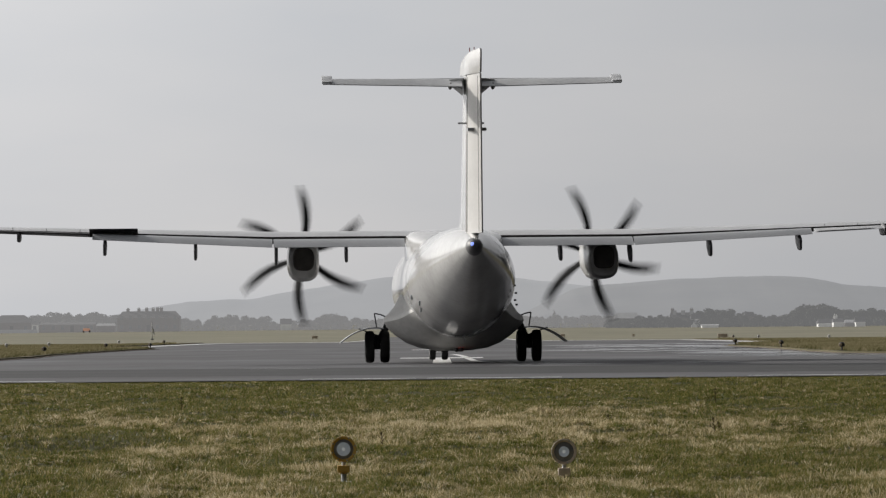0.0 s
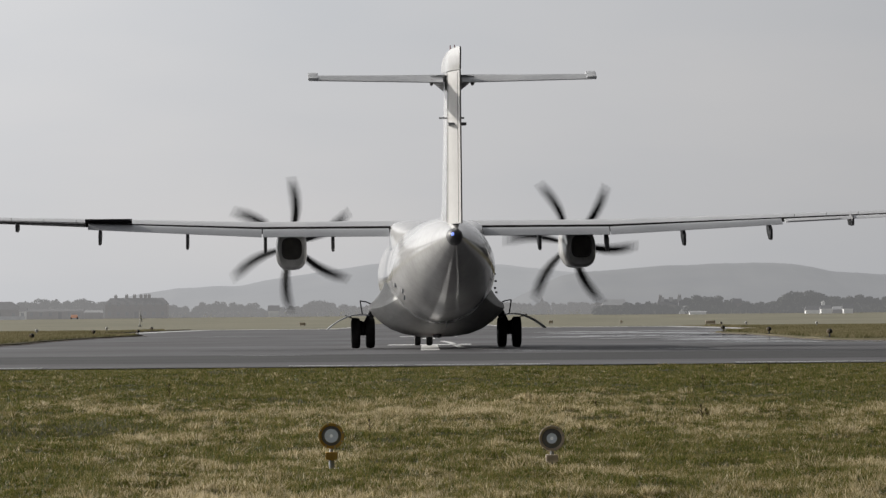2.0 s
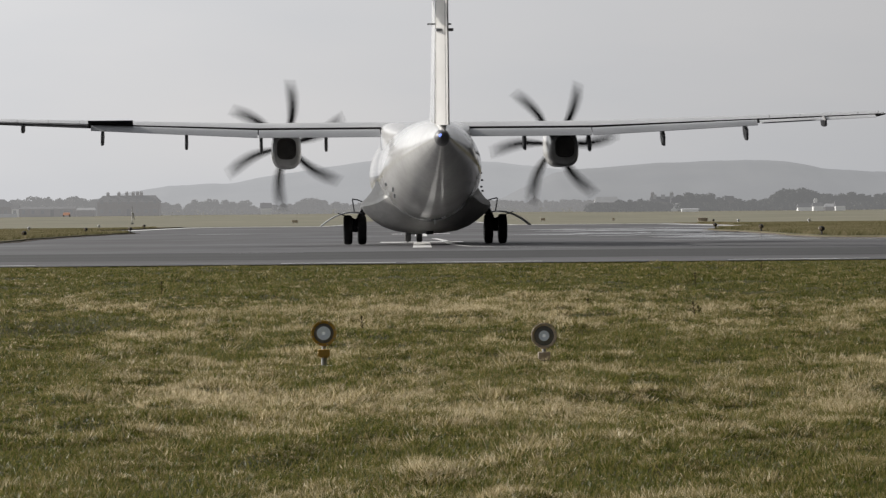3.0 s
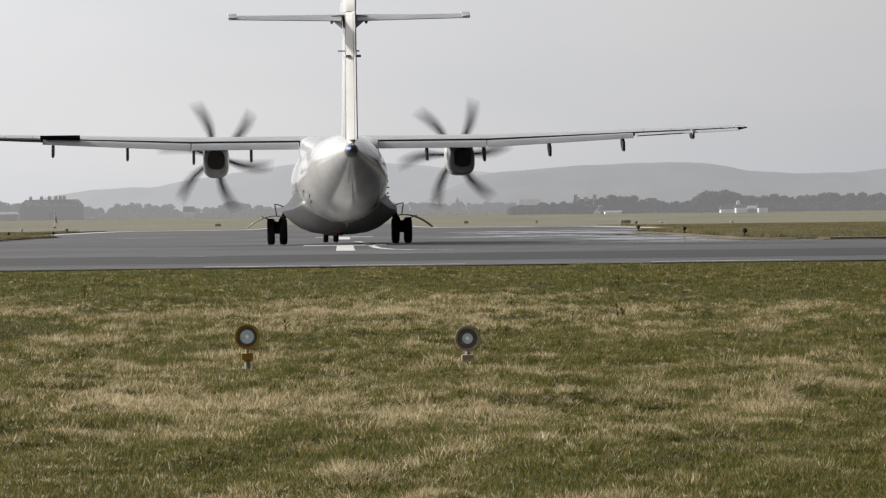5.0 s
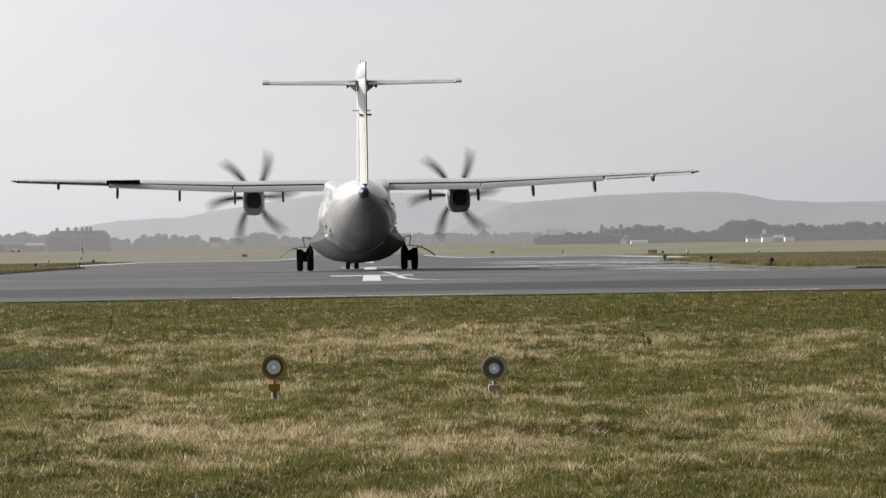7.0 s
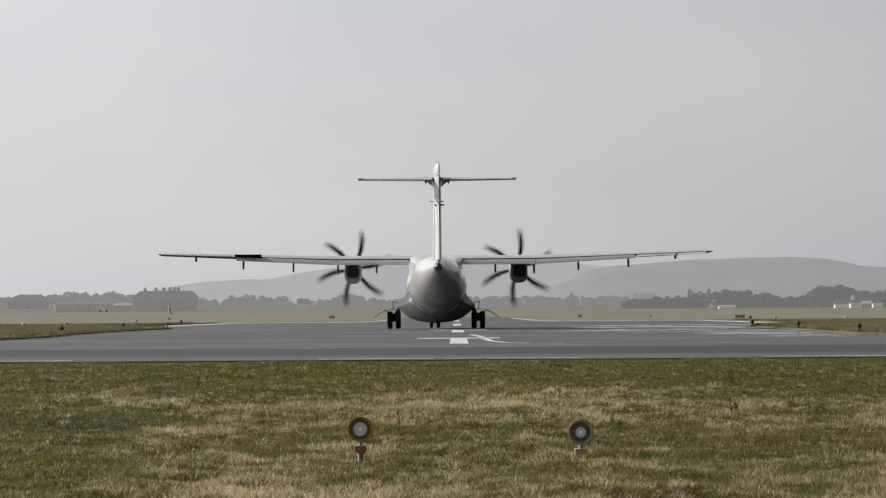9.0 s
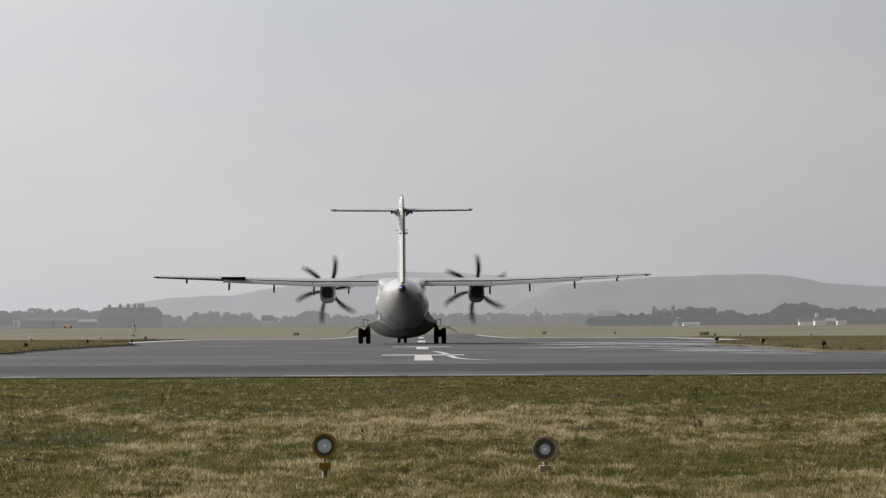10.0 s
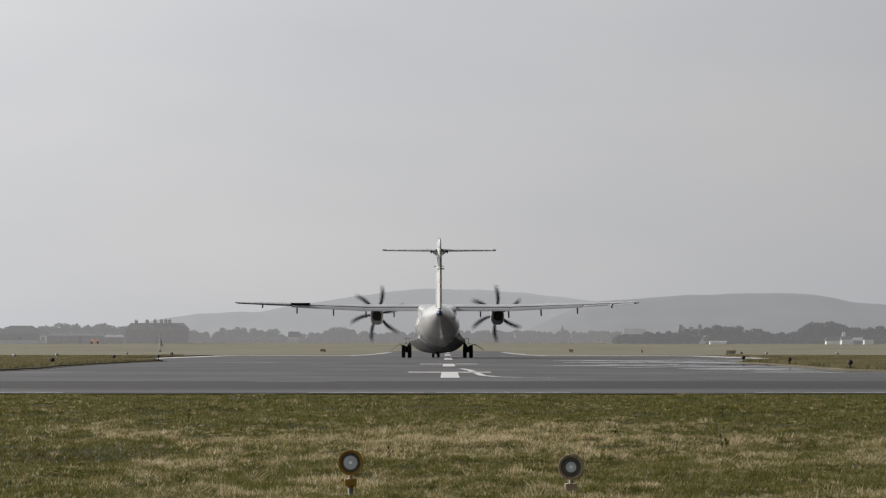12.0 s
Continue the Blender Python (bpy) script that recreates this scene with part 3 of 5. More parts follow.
        for x in (0.24, 1.2, 2.4, 3.63):
            u = x / 3.655
            yy = -11.4 - 0.75 * u - 0.63 * (1.75 - 0.75 * u) + 12.5
            c = 0.39 * (1.75 - 0.75 * u)
            rings.append([(x * s, yy, 0.055), (x * s, yy - 0.3 * c, 0.05), (x * s, yy - c, 0.01), (x * s, yy - c, -0.01), (x * s, yy - 0.3 * c, -0.05), (x * s, yy, -0.055)])
        elev = part("elevator", loft(rings), PALE, plane, "drooped pale grey elevator", m=Matrix.Translation(hinge))
        part("horn", merge(box_bm(0.26, 0.40, 0.05, (3.53 * s, -0.10, 0.03), 0.02), box_bm(0.24, 0.36, 0.06, (3.53 * s, -0.42, 0.02), 0.015)), PALE, elev)
        part("hinge_arm", loft([oval(0.35, -0.10, 0.02, 0.03, 12, xc=0.52 * s), oval(-0.1, -0.13, 0.05, 0.09, 12, xc=0.52 * s), oval(-0.42, -0.14, 0.045, 0.085, 12, xc=0.52 * s), oval(-0.5, -0.14, 0.02, 0.05, 12, xc=0.52 * s)]), DARK, stab, m=Matrix.Translation(hinge))
        part("fillet", loft([[(0.20 * s, -0.25, 0.06), (0.20 * s, 0.3, 0.08), (0.20 * s, 0.3, -0.35), (0.20 * s, -0.15, -0.25)], [(0.55 * s, -0.25, 0.02), (0.55 * s, 0.3, 0.04), (0.55 * s, 0.3, -0.06), (0.55 * s, -0.2, -0.05)]]), PALE, stab, m=Matrix.Translation(hinge))
        elevators.append(elev)
        # main landing gear
        leg = part("main_gear_leg", merge(rod((1.60 * s, 0.25, 1.25), (2.05 * s, 0.0, 0.55), 0.085, 12), rod((2.05 * s, 0, 0.75), (2.05 * s, 0, 0.36), 0.075, 12), rod((1.78 * s, 0, 0.43), (2.32 * s, 0, 0.43), 0.06, 12), rod((1.80 * s, -0.4, 1.12), (2.05 * s, -0.05, 0.6), 0.04, 8)), DARK, plane, "dark twin-wheel main landing gear leg")
        for dx in (-0.205, 0.205):
            tw = Euler((0, radians(90), 0)).to_matrix().to_4x4()
            tyre = part("tyre", turned([(0.24, -0.115), (0.33, -0.128), (0.395, -0.115), (0.424, -0.075), (0.43, 0.0), (0.424, 0.075), (0.395, 0.115), (0.33, 0.128), (0.24, 0.115)], 36, Matrix.Translation(((2.05 + dx) * s, 0, 0.43)) @ tw), RUBBER, leg, "worn black tyre")
            part("rim", turned([(0.05, -0.12), (0.12, -0.10), (0.22, -0.10), (0.245, -0.118), (0.245, 0.118), (0.22, 0.10), (0.12, 0.10), (0.05, 0.12)], 24, Matrix.Translation(((2.05 + dx) * s, 0, 0.43)) @ tw), GREY, leg)
        arc = []
        for i in range(9):
            u = i / 8
            arc.append((1.88 + 1.17 * u, 0.92 + 0.10 * math.sin(u * 2.2) - 0.46 * u ** 1.9))
        rings = [[(x * s, 0.75, z + 0.016), (x * s, -0.75, z + 0.016), (x * s, -0.75, z - 0.016), (x * s, 0.75, z - 0.016)] for x, z in arc]
        door = part("gear_door", loft(rings), GREY, plane, "thin curved landing gear door, hanging open")
        part("door_strut", merge(rod((2.0 * s, -0.2, 0.72), (2.55 * s, -0.2, 0.92), 0.018, 6), rod((1.95 * s, 0.1, 1.30), (2.12 * s, 0.1, 1.33), 0.02, 6), rod((2.12 * s, 0.1, 1.33), (2.06 * s, 0.1, 0.95), 0.02, 6), rod((1.82 * s, 0.1, 1.24), (1.95 * s, 0.1, 1.30), 0.02, 6)), DARK, door)
    # nose gear
    nose = part("nose_gear_leg", merge(rod((0, 10.75, 1.0), (0, 10.75, 0.3), 0.06, 10), rod((-0.22, 10.75, 0.28), (0.22, 10.75, 0.28), 0.045, 10)), DARK, plane, "dark twin-wheel nose gear leg")
    for dx in (-0.18, 0.18):
        part("tyre", turned([(0.15, -0.085), (0.22, -0.095), (0.265, -0.08), (0.28, -0.04), (0.28, 0.04), (0.265, 0.08), (0.22, 0.095), (0.15, 0.085)], 28, pose(dx, 10.75, 0.28, 0, 90, 0)), RUBBER, nose, "worn black tyre")
        part("rim", turned([(0.03, -0.07), (0.155, -0.086), (0.155, 0.086), (0.03, 0.07)], 20, pose(dx, 10.75, 0.28, 0, 90, 0)), STEEL, nose)
    for dx in (-0.33, 0.33):
        part("nose_gear_door", box_bm(0.02, 0.9, 0.35, (dx, 10.9, 0.75), 0.005), WHITE, nose)
    # skin joint round the fuselage
    for at in (-5.0,):
        rings = []
        for y, grow in ((at + 0.012, 0.0), (at + 0.008, 0.004), (at - 0.008, 0.004), (at - 0.012, 0.0)):
            zc, rx, rz = (float(np.interp(-y, [-q[0] for q in secs], [q[i] for q in secs])) for i in (1, 2, 3))
            rings.append(keeled(y, zc, rx + grow, rz + grow, low=2.0 - 0.34 * min(max((-4.0 - y) / 4.0, 0.0), 1.0)))
        part("skin_joint", loft(rings, caps=False), GREY, body, smooth=False)
    # small fittings of the fuselage side
    for z, y in ((1.62, -6.2), (1.80, -6.6), (2.00, -6.0), (1.5, -6.9)):
        part("vent", box_bm(0.06, 0.16, 0.05, (1.36, y, z), 0.015), DARK, body)
    for x, y, z in ((-1.30, -5.9, 1.72), (-1.15, -7.6, 1.55), (-1.1, -7.2, 1.38), (-1.26, -6.9, 2.35)):
        part("service_panel", box_bm(0.05, 0.22, 0.12, (x, y, z), 0.015), GREY, body)
    return plane, rudder, elevators, beacon


PROPS = []
AIRLINER, RUDDER_PART, ELEVATORS, BEACON = build_airliner()


# ---------------- turf ----------------
def soft_noise(x, y, seed):
    """Smooth value noise in -1 to 1 on arrays."""
    def cell(i, j):
        h = np.sin(i * 127.1 + j * 311.7 + seed * 74.7) * 43758.5453
        return h - np.floor(h)
    i, j = np.floor(x), np.floor(y)
    u, v = x - i, y - j
    u, v = u * u * (3 - 2 * u), v * v * (3 - 2 * v)
    a = cell(i, j) * (1 - u) + cell(i + 1, j) * u
    b = cell(i, j + 1) * (1 - u) + cell(i + 1, j + 1) * u
    return 2 * (a * (1 - v) + b * v) - 1


MEADOW = ((0.10, (0.050, 0.070, 0.012, 1)), (0.40, (0.122, 0.130, 0.030, 1)), (0.62, (0.225, 0.190, 0.064, 1)), (0.85, (0.43, 0.345, 0.200, 1)), (1.10, (0.66, 0.57, 0.385, 1)))
VERGES = ((0.10, (0.085, 0.083, 0.034, 1)), (0.45, (0.175, 0.160, 0.082, 1)), (1.00, (0.34, 0.29, 0.19, 1)))


def grass_material(name, tones):
    """Thin blades; the tones run from fresh green to bleached straw."""
    m = bpy.data.materials.new(name)
    m.use_nodes = True
    n, l = m.node_tree.nodes, m.node_tree.links
    b = n["Principled BSDF"]
    at, g, k = n.new("ShaderNodeAttribute"), n.new("ShaderNodeNewGeometry"), n.new("ShaderNodeMath")
    at.attribute_name = "dry"
    k.operation, k.inputs[1].default_value = "MULTIPLY_ADD", 0.62
    l.new(g.outputs["Random Per Island"], k.inputs[0])
    l.new(at.outputs["Fac"], k.inputs[2])
    r = n.new("ShaderNodeValToRGB")
    e = r.color_ramp.elements
    e[0].position, e[0].color = tones[0]
    e[1].position, e[1].color = tones[-1]
    for p, c in tones[1:-1]:
        e.new(p).color = c
    l.new(k.outputs[0], r.inputs[0])
    l.new(r.outputs[0], b.inputs["Base Color"])
    b.inputs["Roughness"].default_value = 0.45
    b.inputs["Specular IOR Level"].default_value = 0.12
    # thin blades let the light through
    tr, mx = n.new("ShaderNodeBsdfTranslucent"), n.new("ShaderNodeMixShader")
    l.new(r.outputs[0], tr.inputs["Color"])
    mx.inputs[0].default_value = 0.38
    l.new(b.outputs[0], mx.inputs[1])
    l.new(tr.outputs[0], mx.inputs[2])
    l.new(mx.outputs[0], n["Material Output"].inputs["Surface"])
    return m


def blade_mesh(name, v, dry):
    """A mesh of single blades from an array of corners (blade, corner, xyz) and each blade's dryness."""
    n = len(v)
    me = bpy.data.meshes.new(name)
    me.vertices.add(n * 3)
    me.vertices.foreach_set("co", v.ravel())
    me.loops.add(n * 3)
    me.loops.foreach_set("vertex_index", np.arange(n * 3, dtype=np.int32))
    me.polygons.add(n)
    me.polygons.foreach_set("loop_start", np.arange(n, dtype=np.int32) * 3)
    me.update(calc_edges=True)
    at = me.attributes.new("dry", "FLOAT", "POINT")
    at.data.foreach_set("value", (np.repeat(dry, 3) + np.tile((-0.04, -0.04, 0.20), n)).astype(np.float32))
    return me


def build_verge_grass():
    """Coarser tufts on the verges at both sides of the pad."""
    rng = np.random.default_rng(4)
    tone = grass_material("verge_blades", VERGES)
    for side in (-1, 1):
        n = 45000
        y = np.exp(rng.uniform(math.log(152 if side < 0 else 156), math.log(360), n))
        edge = np.interp(y, [150, 161, 190, 222, 252, 262, 276, 388], [15.0, 14.5, 15.2, 15.5, 15.0, 17.6, 20.4, 19.2]) if side < 0 else np.interp(y, [146, 150, 158, 175, 198, 232, 250, 272, 388], [24, 15.4, 13.5, 13.5, 14.0, 14.1, 16.9, 20.4, 20.8])
        x = edge + 0.3 + rng.uniform(0, 1, n) ** 1.3 * 18
        x *= side
        dry = np.clip(0.10 + 0.18 * soft_noise(x * 0.5, y * 0.1, 2) + 0.14 * soft_noise(x * 1.7, y * 0.4, 3), 0, 0.45)
        h = (0.04 + 0.05 * rng.uniform(0, 1, n)) * (1 + 0.8 * (np.abs(x) - edge < 1.2))
        w = 0.02 + 0.03 * rng.uniform(0, 1, n)
        z = np.full(n, 0.055)
        tip = np.stack((x + rng.normal(0.2, 0.5, n) * h, y, z + h), 1)
        v = np.stack((np.stack((x - w, y, z), 1), np.stack((x + w, y, z), 1), tip), 1).astype(np.float32)
        me = blade_mesh("verge_grass", v, dry)
        me.materials.append(tone)
        tagged(new("verge_grass", me), "tufted rough grass on the verge of the pad", "grass", kind="stuff")


def build_grass():
    rng = np.random.default_rng(11)

    def spread(count, lo=18.5, hi=84.6):
        y = np.exp(rng.uniform(0, 1, count) * math.log(hi / lo)) * lo
        y = y[rng.uniform(0, 1, count) < (y / hi) ** 0.25]
        return -0.099 * y - 0.4 + rng.uniform(0, 1, len(y)) * (0.220 * y + 0.8), y

    def dryness(x, y):
        big = soft_noise(x * 0.55 + 9, y * 0.22, 1) * 0.28 + soft_noise(x * 1.4, y * 0.55 + 3, 2) * 0.26 + soft_noise(x * 3.6, y * 1.5, 3) * 0.34 + soft_noise(x * 9.0, y * 3.0, 6) * 0.36 + soft_noise(x * 21.0, y * 6.0, 7) * 0.24
        # a drier belt behind the lights, and one in front of them
        belt = 0.70 * np.exp(-((y - 52.0) / 6.5) ** 2) * np.clip(1.1 + x / 9.0, 0.3, 1.1) + 1.4 * np.exp(-((x + 1.15) / 0.75) ** 2 - ((y - 31.0) / 1.3) ** 2) - 0.22 * np.exp(-((y - 21.0) / 4.5) ** 2) - 0.75 * np.exp(-((y - 74.0) / 10.0) ** 2)
        # a rut, and two green pits, toned darker for the shade in them too
        belt = belt - 0.9 * np.exp(-((y - 45.3 - 0.2 * soft_noise(x, y * 0, 4)) / 0.8) ** 2) * (np.abs(x - 0.5) < 1.9)
        for px, py in ((-3.65, 48.3), (-3.0, 49.8), (-1.9, 40.5), (2.3, 41.0)):
            belt = belt - 1.3 * np.exp(-((x - px) / 0.32) ** 2 - ((y - py) / 1.8) ** 2)
        return np.clip(0.20 + 0.03 - 0.0030 * (y - 20) - 0.03 * (x / (0.09 * y)) ** 2 - 0.22 * np.clip(-x / (0.09 * y) - 0.25, 0, 1) - 0.20 * np.clip(x / (0.09 * y) - 0.15, 0, 1) * (y > 38) + 0.52 * big + 0.44 * belt, 0.0, 0.9)

    def hollow(x, y):
        return np.where(soft_noise(x * 0.8, y * 0.45, 8) < -0.60, 0.7, 1.0)

    # a short sward
    x, y = spread(980000)
    dry = dryness(x, y)
    height = (0.032 + 0.018 * dry) * rng.uniform(0.6, 1.6, len(y)) * hollow(x, y) * np.clip((87 - y) / 10, 0.8, 1)
    lean, away = rng.normal(0.1, 0.6, len(y)), rng.normal(0.0, 0.7, len(y))
    # tufts that stand out of it, their blades bent outwards and by the wind
    cx, cy = spread(62000)
    tall = np.clip(0.030 + 0.048 * dryness(cx, cy) + 0.028 * soft_noise(cx * 2.2, cy * 1.0, 5), 0.02, 0.10) * rng.uniform(0.6, 1.4, len(cx)) * hollow(cx, cy)
    clump = soft_noise(cx * 2.6, cy * 1.3, 21) + 0.5 * soft_noise(cx * 6.0, cy * 3.0, 22)
    stay = clump > rng.uniform(-0.9, 0.5, len(cx))
    cx, cy, tall = cx[stay], cy[stay], tall[stay]
    tall *= np.where(cy > 78, np.clip((86 - cy) / 8, 0.3, 1), 1)
    own = rng.normal(0, 0.16, len(cx))
    each = 26
    rep = np.repeat(np.arange(len(cx)), each)
    a, rad = rng.uniform(0, 6.283, len(rep)), np.sqrt(rng.uniform(0, 1, len(rep)))
    size = tall[rep] * (0.38 + 0.006 * cy[rep])
    tx, ty = cx[rep] + np.cos(a) * rad * size, cy[rep] + np.sin(a) * rad * size
    x, y = np.concatenate((x, tx)), np.concatenate((y, ty))
    # sward toned darker and tufts lighter, for shade between tufts that catch light
    dry = np.concatenate((np.clip(dry - 0.16, 0, 1), np.clip(dryness(cx, cy)[rep] + own[rep] + rng.normal(0.10, 0.10, len(rep)) + 0.30 * (rng.uniform(0, 1, len(rep)) < np.clip(0.07 - 0.0009 * ty, 0.004, 0.05)), 0, 0.95)))
    height = np.concatenate((height, tall[rep] * rng.uniform(0.5, 1.1, len(rep))))
    wind = 0.12 + 0.45 * soft_noise(cx * 0.7, cy * 0.4, 12)
    lean = np.concatenate((lean, np.cos(a) * rad * 1.0 + wind[rep] + rng.normal(0, 0.2, len(rep))))
    away = np.concatenate((away, np.sin(a) * rad * 1.0 + rng.normal(0, 0.25, len(rep))))
    lean, away = lean * (1 + 1.3 * dry), away * (1 + 0.8 * dry)
    # matted straw tussocks, their long blades fallen over
    px, py = spread(30000)
    lush = dryness(px, py) + 0.25 * soft_noise(px * 1.9, py * 0.9, 31)
    stay = (lush > rng.uniform(0.30, 0.95, len(px))) & (py < 70)
    px, py, lush = px[stay], py[stay], lush[stay]
    many = 60
    rep = np.repeat(np.arange(len(px)), many)
    a, rad = rng.uniform(0, 6.283, len(rep)), np.sqrt(rng.uniform(0, 1, len(rep)))
    girth = rng.uniform(0.05, 0.13, len(px))[rep]
    fall = rng.normal(0.25, 0.8, len(px))[rep]
    x, y = np.concatenate((x, px[rep] + np.cos(a) * rad * girth)), np.concatenate((y, py[rep] + np.sin(a) * rad * girth))
    dry = np.concatenate((dry, np.clip(0.30 + 0.35 * lush[rep] + rng.normal(0, 0.13, len(rep)) - 0.30 * (1 - rng.uniform(0, 1, len(rep)) ** 0.3), 0.1, 1.0)))
    height = np.concatenate((height, rng.uniform(0.035, 0.10, len(rep)) * rng.uniform(0.7, 1.25, len(px))[rep] * (1.1 - 0.4 * rad)))
    lean = np.concatenate((lean, np.cos(a) * rad * 0.9 + fall * 0.6 + rng.normal(0, 0.4, len(rep))))
    away = np.concatenate((away, np.sin(a) * rad * 0.9 + rng.normal(-0.2, 0.5, len(rep))))
    # single long stalks, fallen every way
    fx, fy = spread(26000)
    stay = (dryness(fx, fy) > rng.uniform(0.1, 0.7, len(fx))) & (fy < 72)
    fx, fy = fx[stay], fy[stay]
    x, y = np.concatenate((x, fx)), np.concatenate((y, fy))
    dry = np.concatenate((dry, rng.uniform(0.55, 1.0, len(fx))))
    height = np.concatenate((height, rng.uniform(0.035, 0.075, len(fx))))
    lean = np.concatenate((lean, rng.normal(0, 0.9, len(fx))))
    away = np.concatenate((away, rng.normal(0, 0.6, len(fx))))
    # trodden short round the lights
    for lx in (-0.766, 0.992):
        height = np.where((np.abs(x - lx) < 0.16) & (y > 35.5) & (y < 38.2), height * 0.65, height)
    # the sward is shorter towards the near side
    height = height * np.clip(0.72 + 0.28 * (y - 18) / 20, 0.72, 1.0)
    keep = (height > 0.006) & (y < 84.4)
    x, y, dry, height, lean, away = x[keep], y[keep], dry[keep], height[keep], lean[keep], away[keep]
    n = len(x)
    # small relief of the turf, taken on a coarse lattice
    gx, gy = np.arange(-12, 14.01, 0.5), np.arange(17, 88.01, 0.5)
    lat = np.array([[ground_z(a, b) for a in gx] for b in gy])
    fi, fj = np.clip((x - gx[0]) / 0.5, 0, len(gx) - 1.001), np.clip((y - gy[0]) / 0.5, 0, len(gy) - 1.001)
    i, j = fi.astype(int), fj.astype(int)
    u, v = fi - i, fj - j
    z = (lat[j, i] * (1 - u) + lat[j, i + 1] * u) * (1 - v) + (lat[j + 1, i] * (1 - u) + lat[j + 1, i + 1] * u) * v - 0.006
    hump = np.clip((83 - y) / 9, 0, 1)
    for px, py in ((-3.65, 48.3), (-3.0, 49.8)):
        pit = np.exp(-((x - px) / 0.30) ** 2 - ((y - py) / 1.5) ** 2)
        hump, height = hump * (1 - pit), height * (1 - 0.35 * pit)
    z = z + hump * (0.07 * np.clip(soft_noise(x * 2.6, y * 1.3, 21), 0, 1) + 0.02 * np.clip(soft_noise(x * 6.0, y * 3.0, 22), 0, 1))
    wide = (0.0018 + 0.000066 * y) * rng.uniform(0.6, 1.4, n)
    turn = rng.uniform(-1.1, 1.1, n)
    cx, cy = np.cos(turn) * wide, np.sin(turn) * wide
    tip = np.stack((x + lean * height, y + away * height, z + height * np.clip(1.05 - 0.3 * lean ** 2, 0.3, 1.0)), 1)
    v = np.stack((np.stack((x - cx, y - cy, z), 1), np.stack((x + cx, y + cy, z), 1), tip), 1).astype(np.float32)
    me = blade_mesh("grass", v, dry)
    me.materials.append(grass_material("grass_blades", MEADOW))
    ob = new("grass", me)
    tagged(ob, "rough windblown winter grass, green with straw-dry belts", "grass", kind="stuff")


STALK = mat("dead_weed", (0.05, 0.038, 0.022), (0.10, 0.078, 0.045), 9.0, 0.9, fine=50.0, spec=0.1)


def build_weeds():
    """Dead stalks that stand out of the sward."""
    rng = random.Random(17)
    for x, y, tall in ((-0.55, 46.3, 0.16), (-3.25, 60.0, 0.20), (2.92, 50.4, 0.17), (3.02, 51.3, 0.10), (3.6, 62.0, 0.20), (5.16, 71.8, 0.18), (1.9, 53.0, 0.11)):
        weed = thing("dead_weed", "thin dead brown weed stalk standing in the grass", "weed", pose(x, y, ground_z(x, y) - 0.01), group="dead weeds in the grass")
        tip = Vector((rng.uniform(-0.25, 0.05) * tall, 0, tall))
        part("stem", rod((0, 0, 0), tip, 0.007, 6, 0.003), STALK, weed)
        for k in range(4):
            foot = tip * rng.uniform(0.35, 0.85)
            part("twig", rod(foot, foot + Vector((rng.choice((-1, 1)) * rng.uniform(0.02, 0.05), rng.uniform(-0.02, 0.02), rng.uniform(0.02, 0.05))), 0.004, 5, 0.002), STALK, weed)
        part("seed_head", turned([(0.003, -0.012), (0.011, 0.0), (0.009, 0.014), (0.002, 0.024)], 8, Matrix.Translation(tip)), STALK, weed)


# ---------------- airfield lights ----------------
RUST = mat("rusty_steel", (0.10, 0.06, 0.035), (0.20, 0.13, 0.08), 12.0, 0.8)
YELLOW = mat("yellow_paint", (0.46, 0.27, 0.05), (0.66, 0.42, 0.10), 8.0, 0.5, fine=60.0)
CREAM = mat("faded_cream_paint", (0.52, 0.42, 0.33), (0.74, 0.63, 0.52), 8.0, 0.55, fine=60.0)
GALV = mat("galvanised_steel", (0.30, 0.31, 0.32), (0.50, 0.51, 0.52), 12.0, 0.45, 0.6)
GLASSY = mat("dark_lens", (0.17, 0.17, 0.19), (0.26, 0.26, 0.29), 6.0, 0.12, coat=0.6)
# pale blue tone and faint glow stand in for mirrored sky
MIRROR = mat("lamp_reflector", (0.52, 0.57, 0.65), (0.74, 0.78, 0.85), 14.0, 0.25, glow=(0.75, 0.86, 1.0, 0.06))
# a faint glow is added to the bulb
WARM = mat("lamp_bulb", (0.7, 0.7, 0.7), (0.9, 0.9, 0.9), 10.0, 0.2, glow=(0.9, 0.95, 1.0, 0.16))
# glow added to lighten the far vehicle's paint
ORANGE = mat("orange_paint", (0.34, 0.16, 0.09), (0.46, 0.22, 0.12), 3.0, 0.6, glow=(0.26, 0.15, 0.11, 1.0))


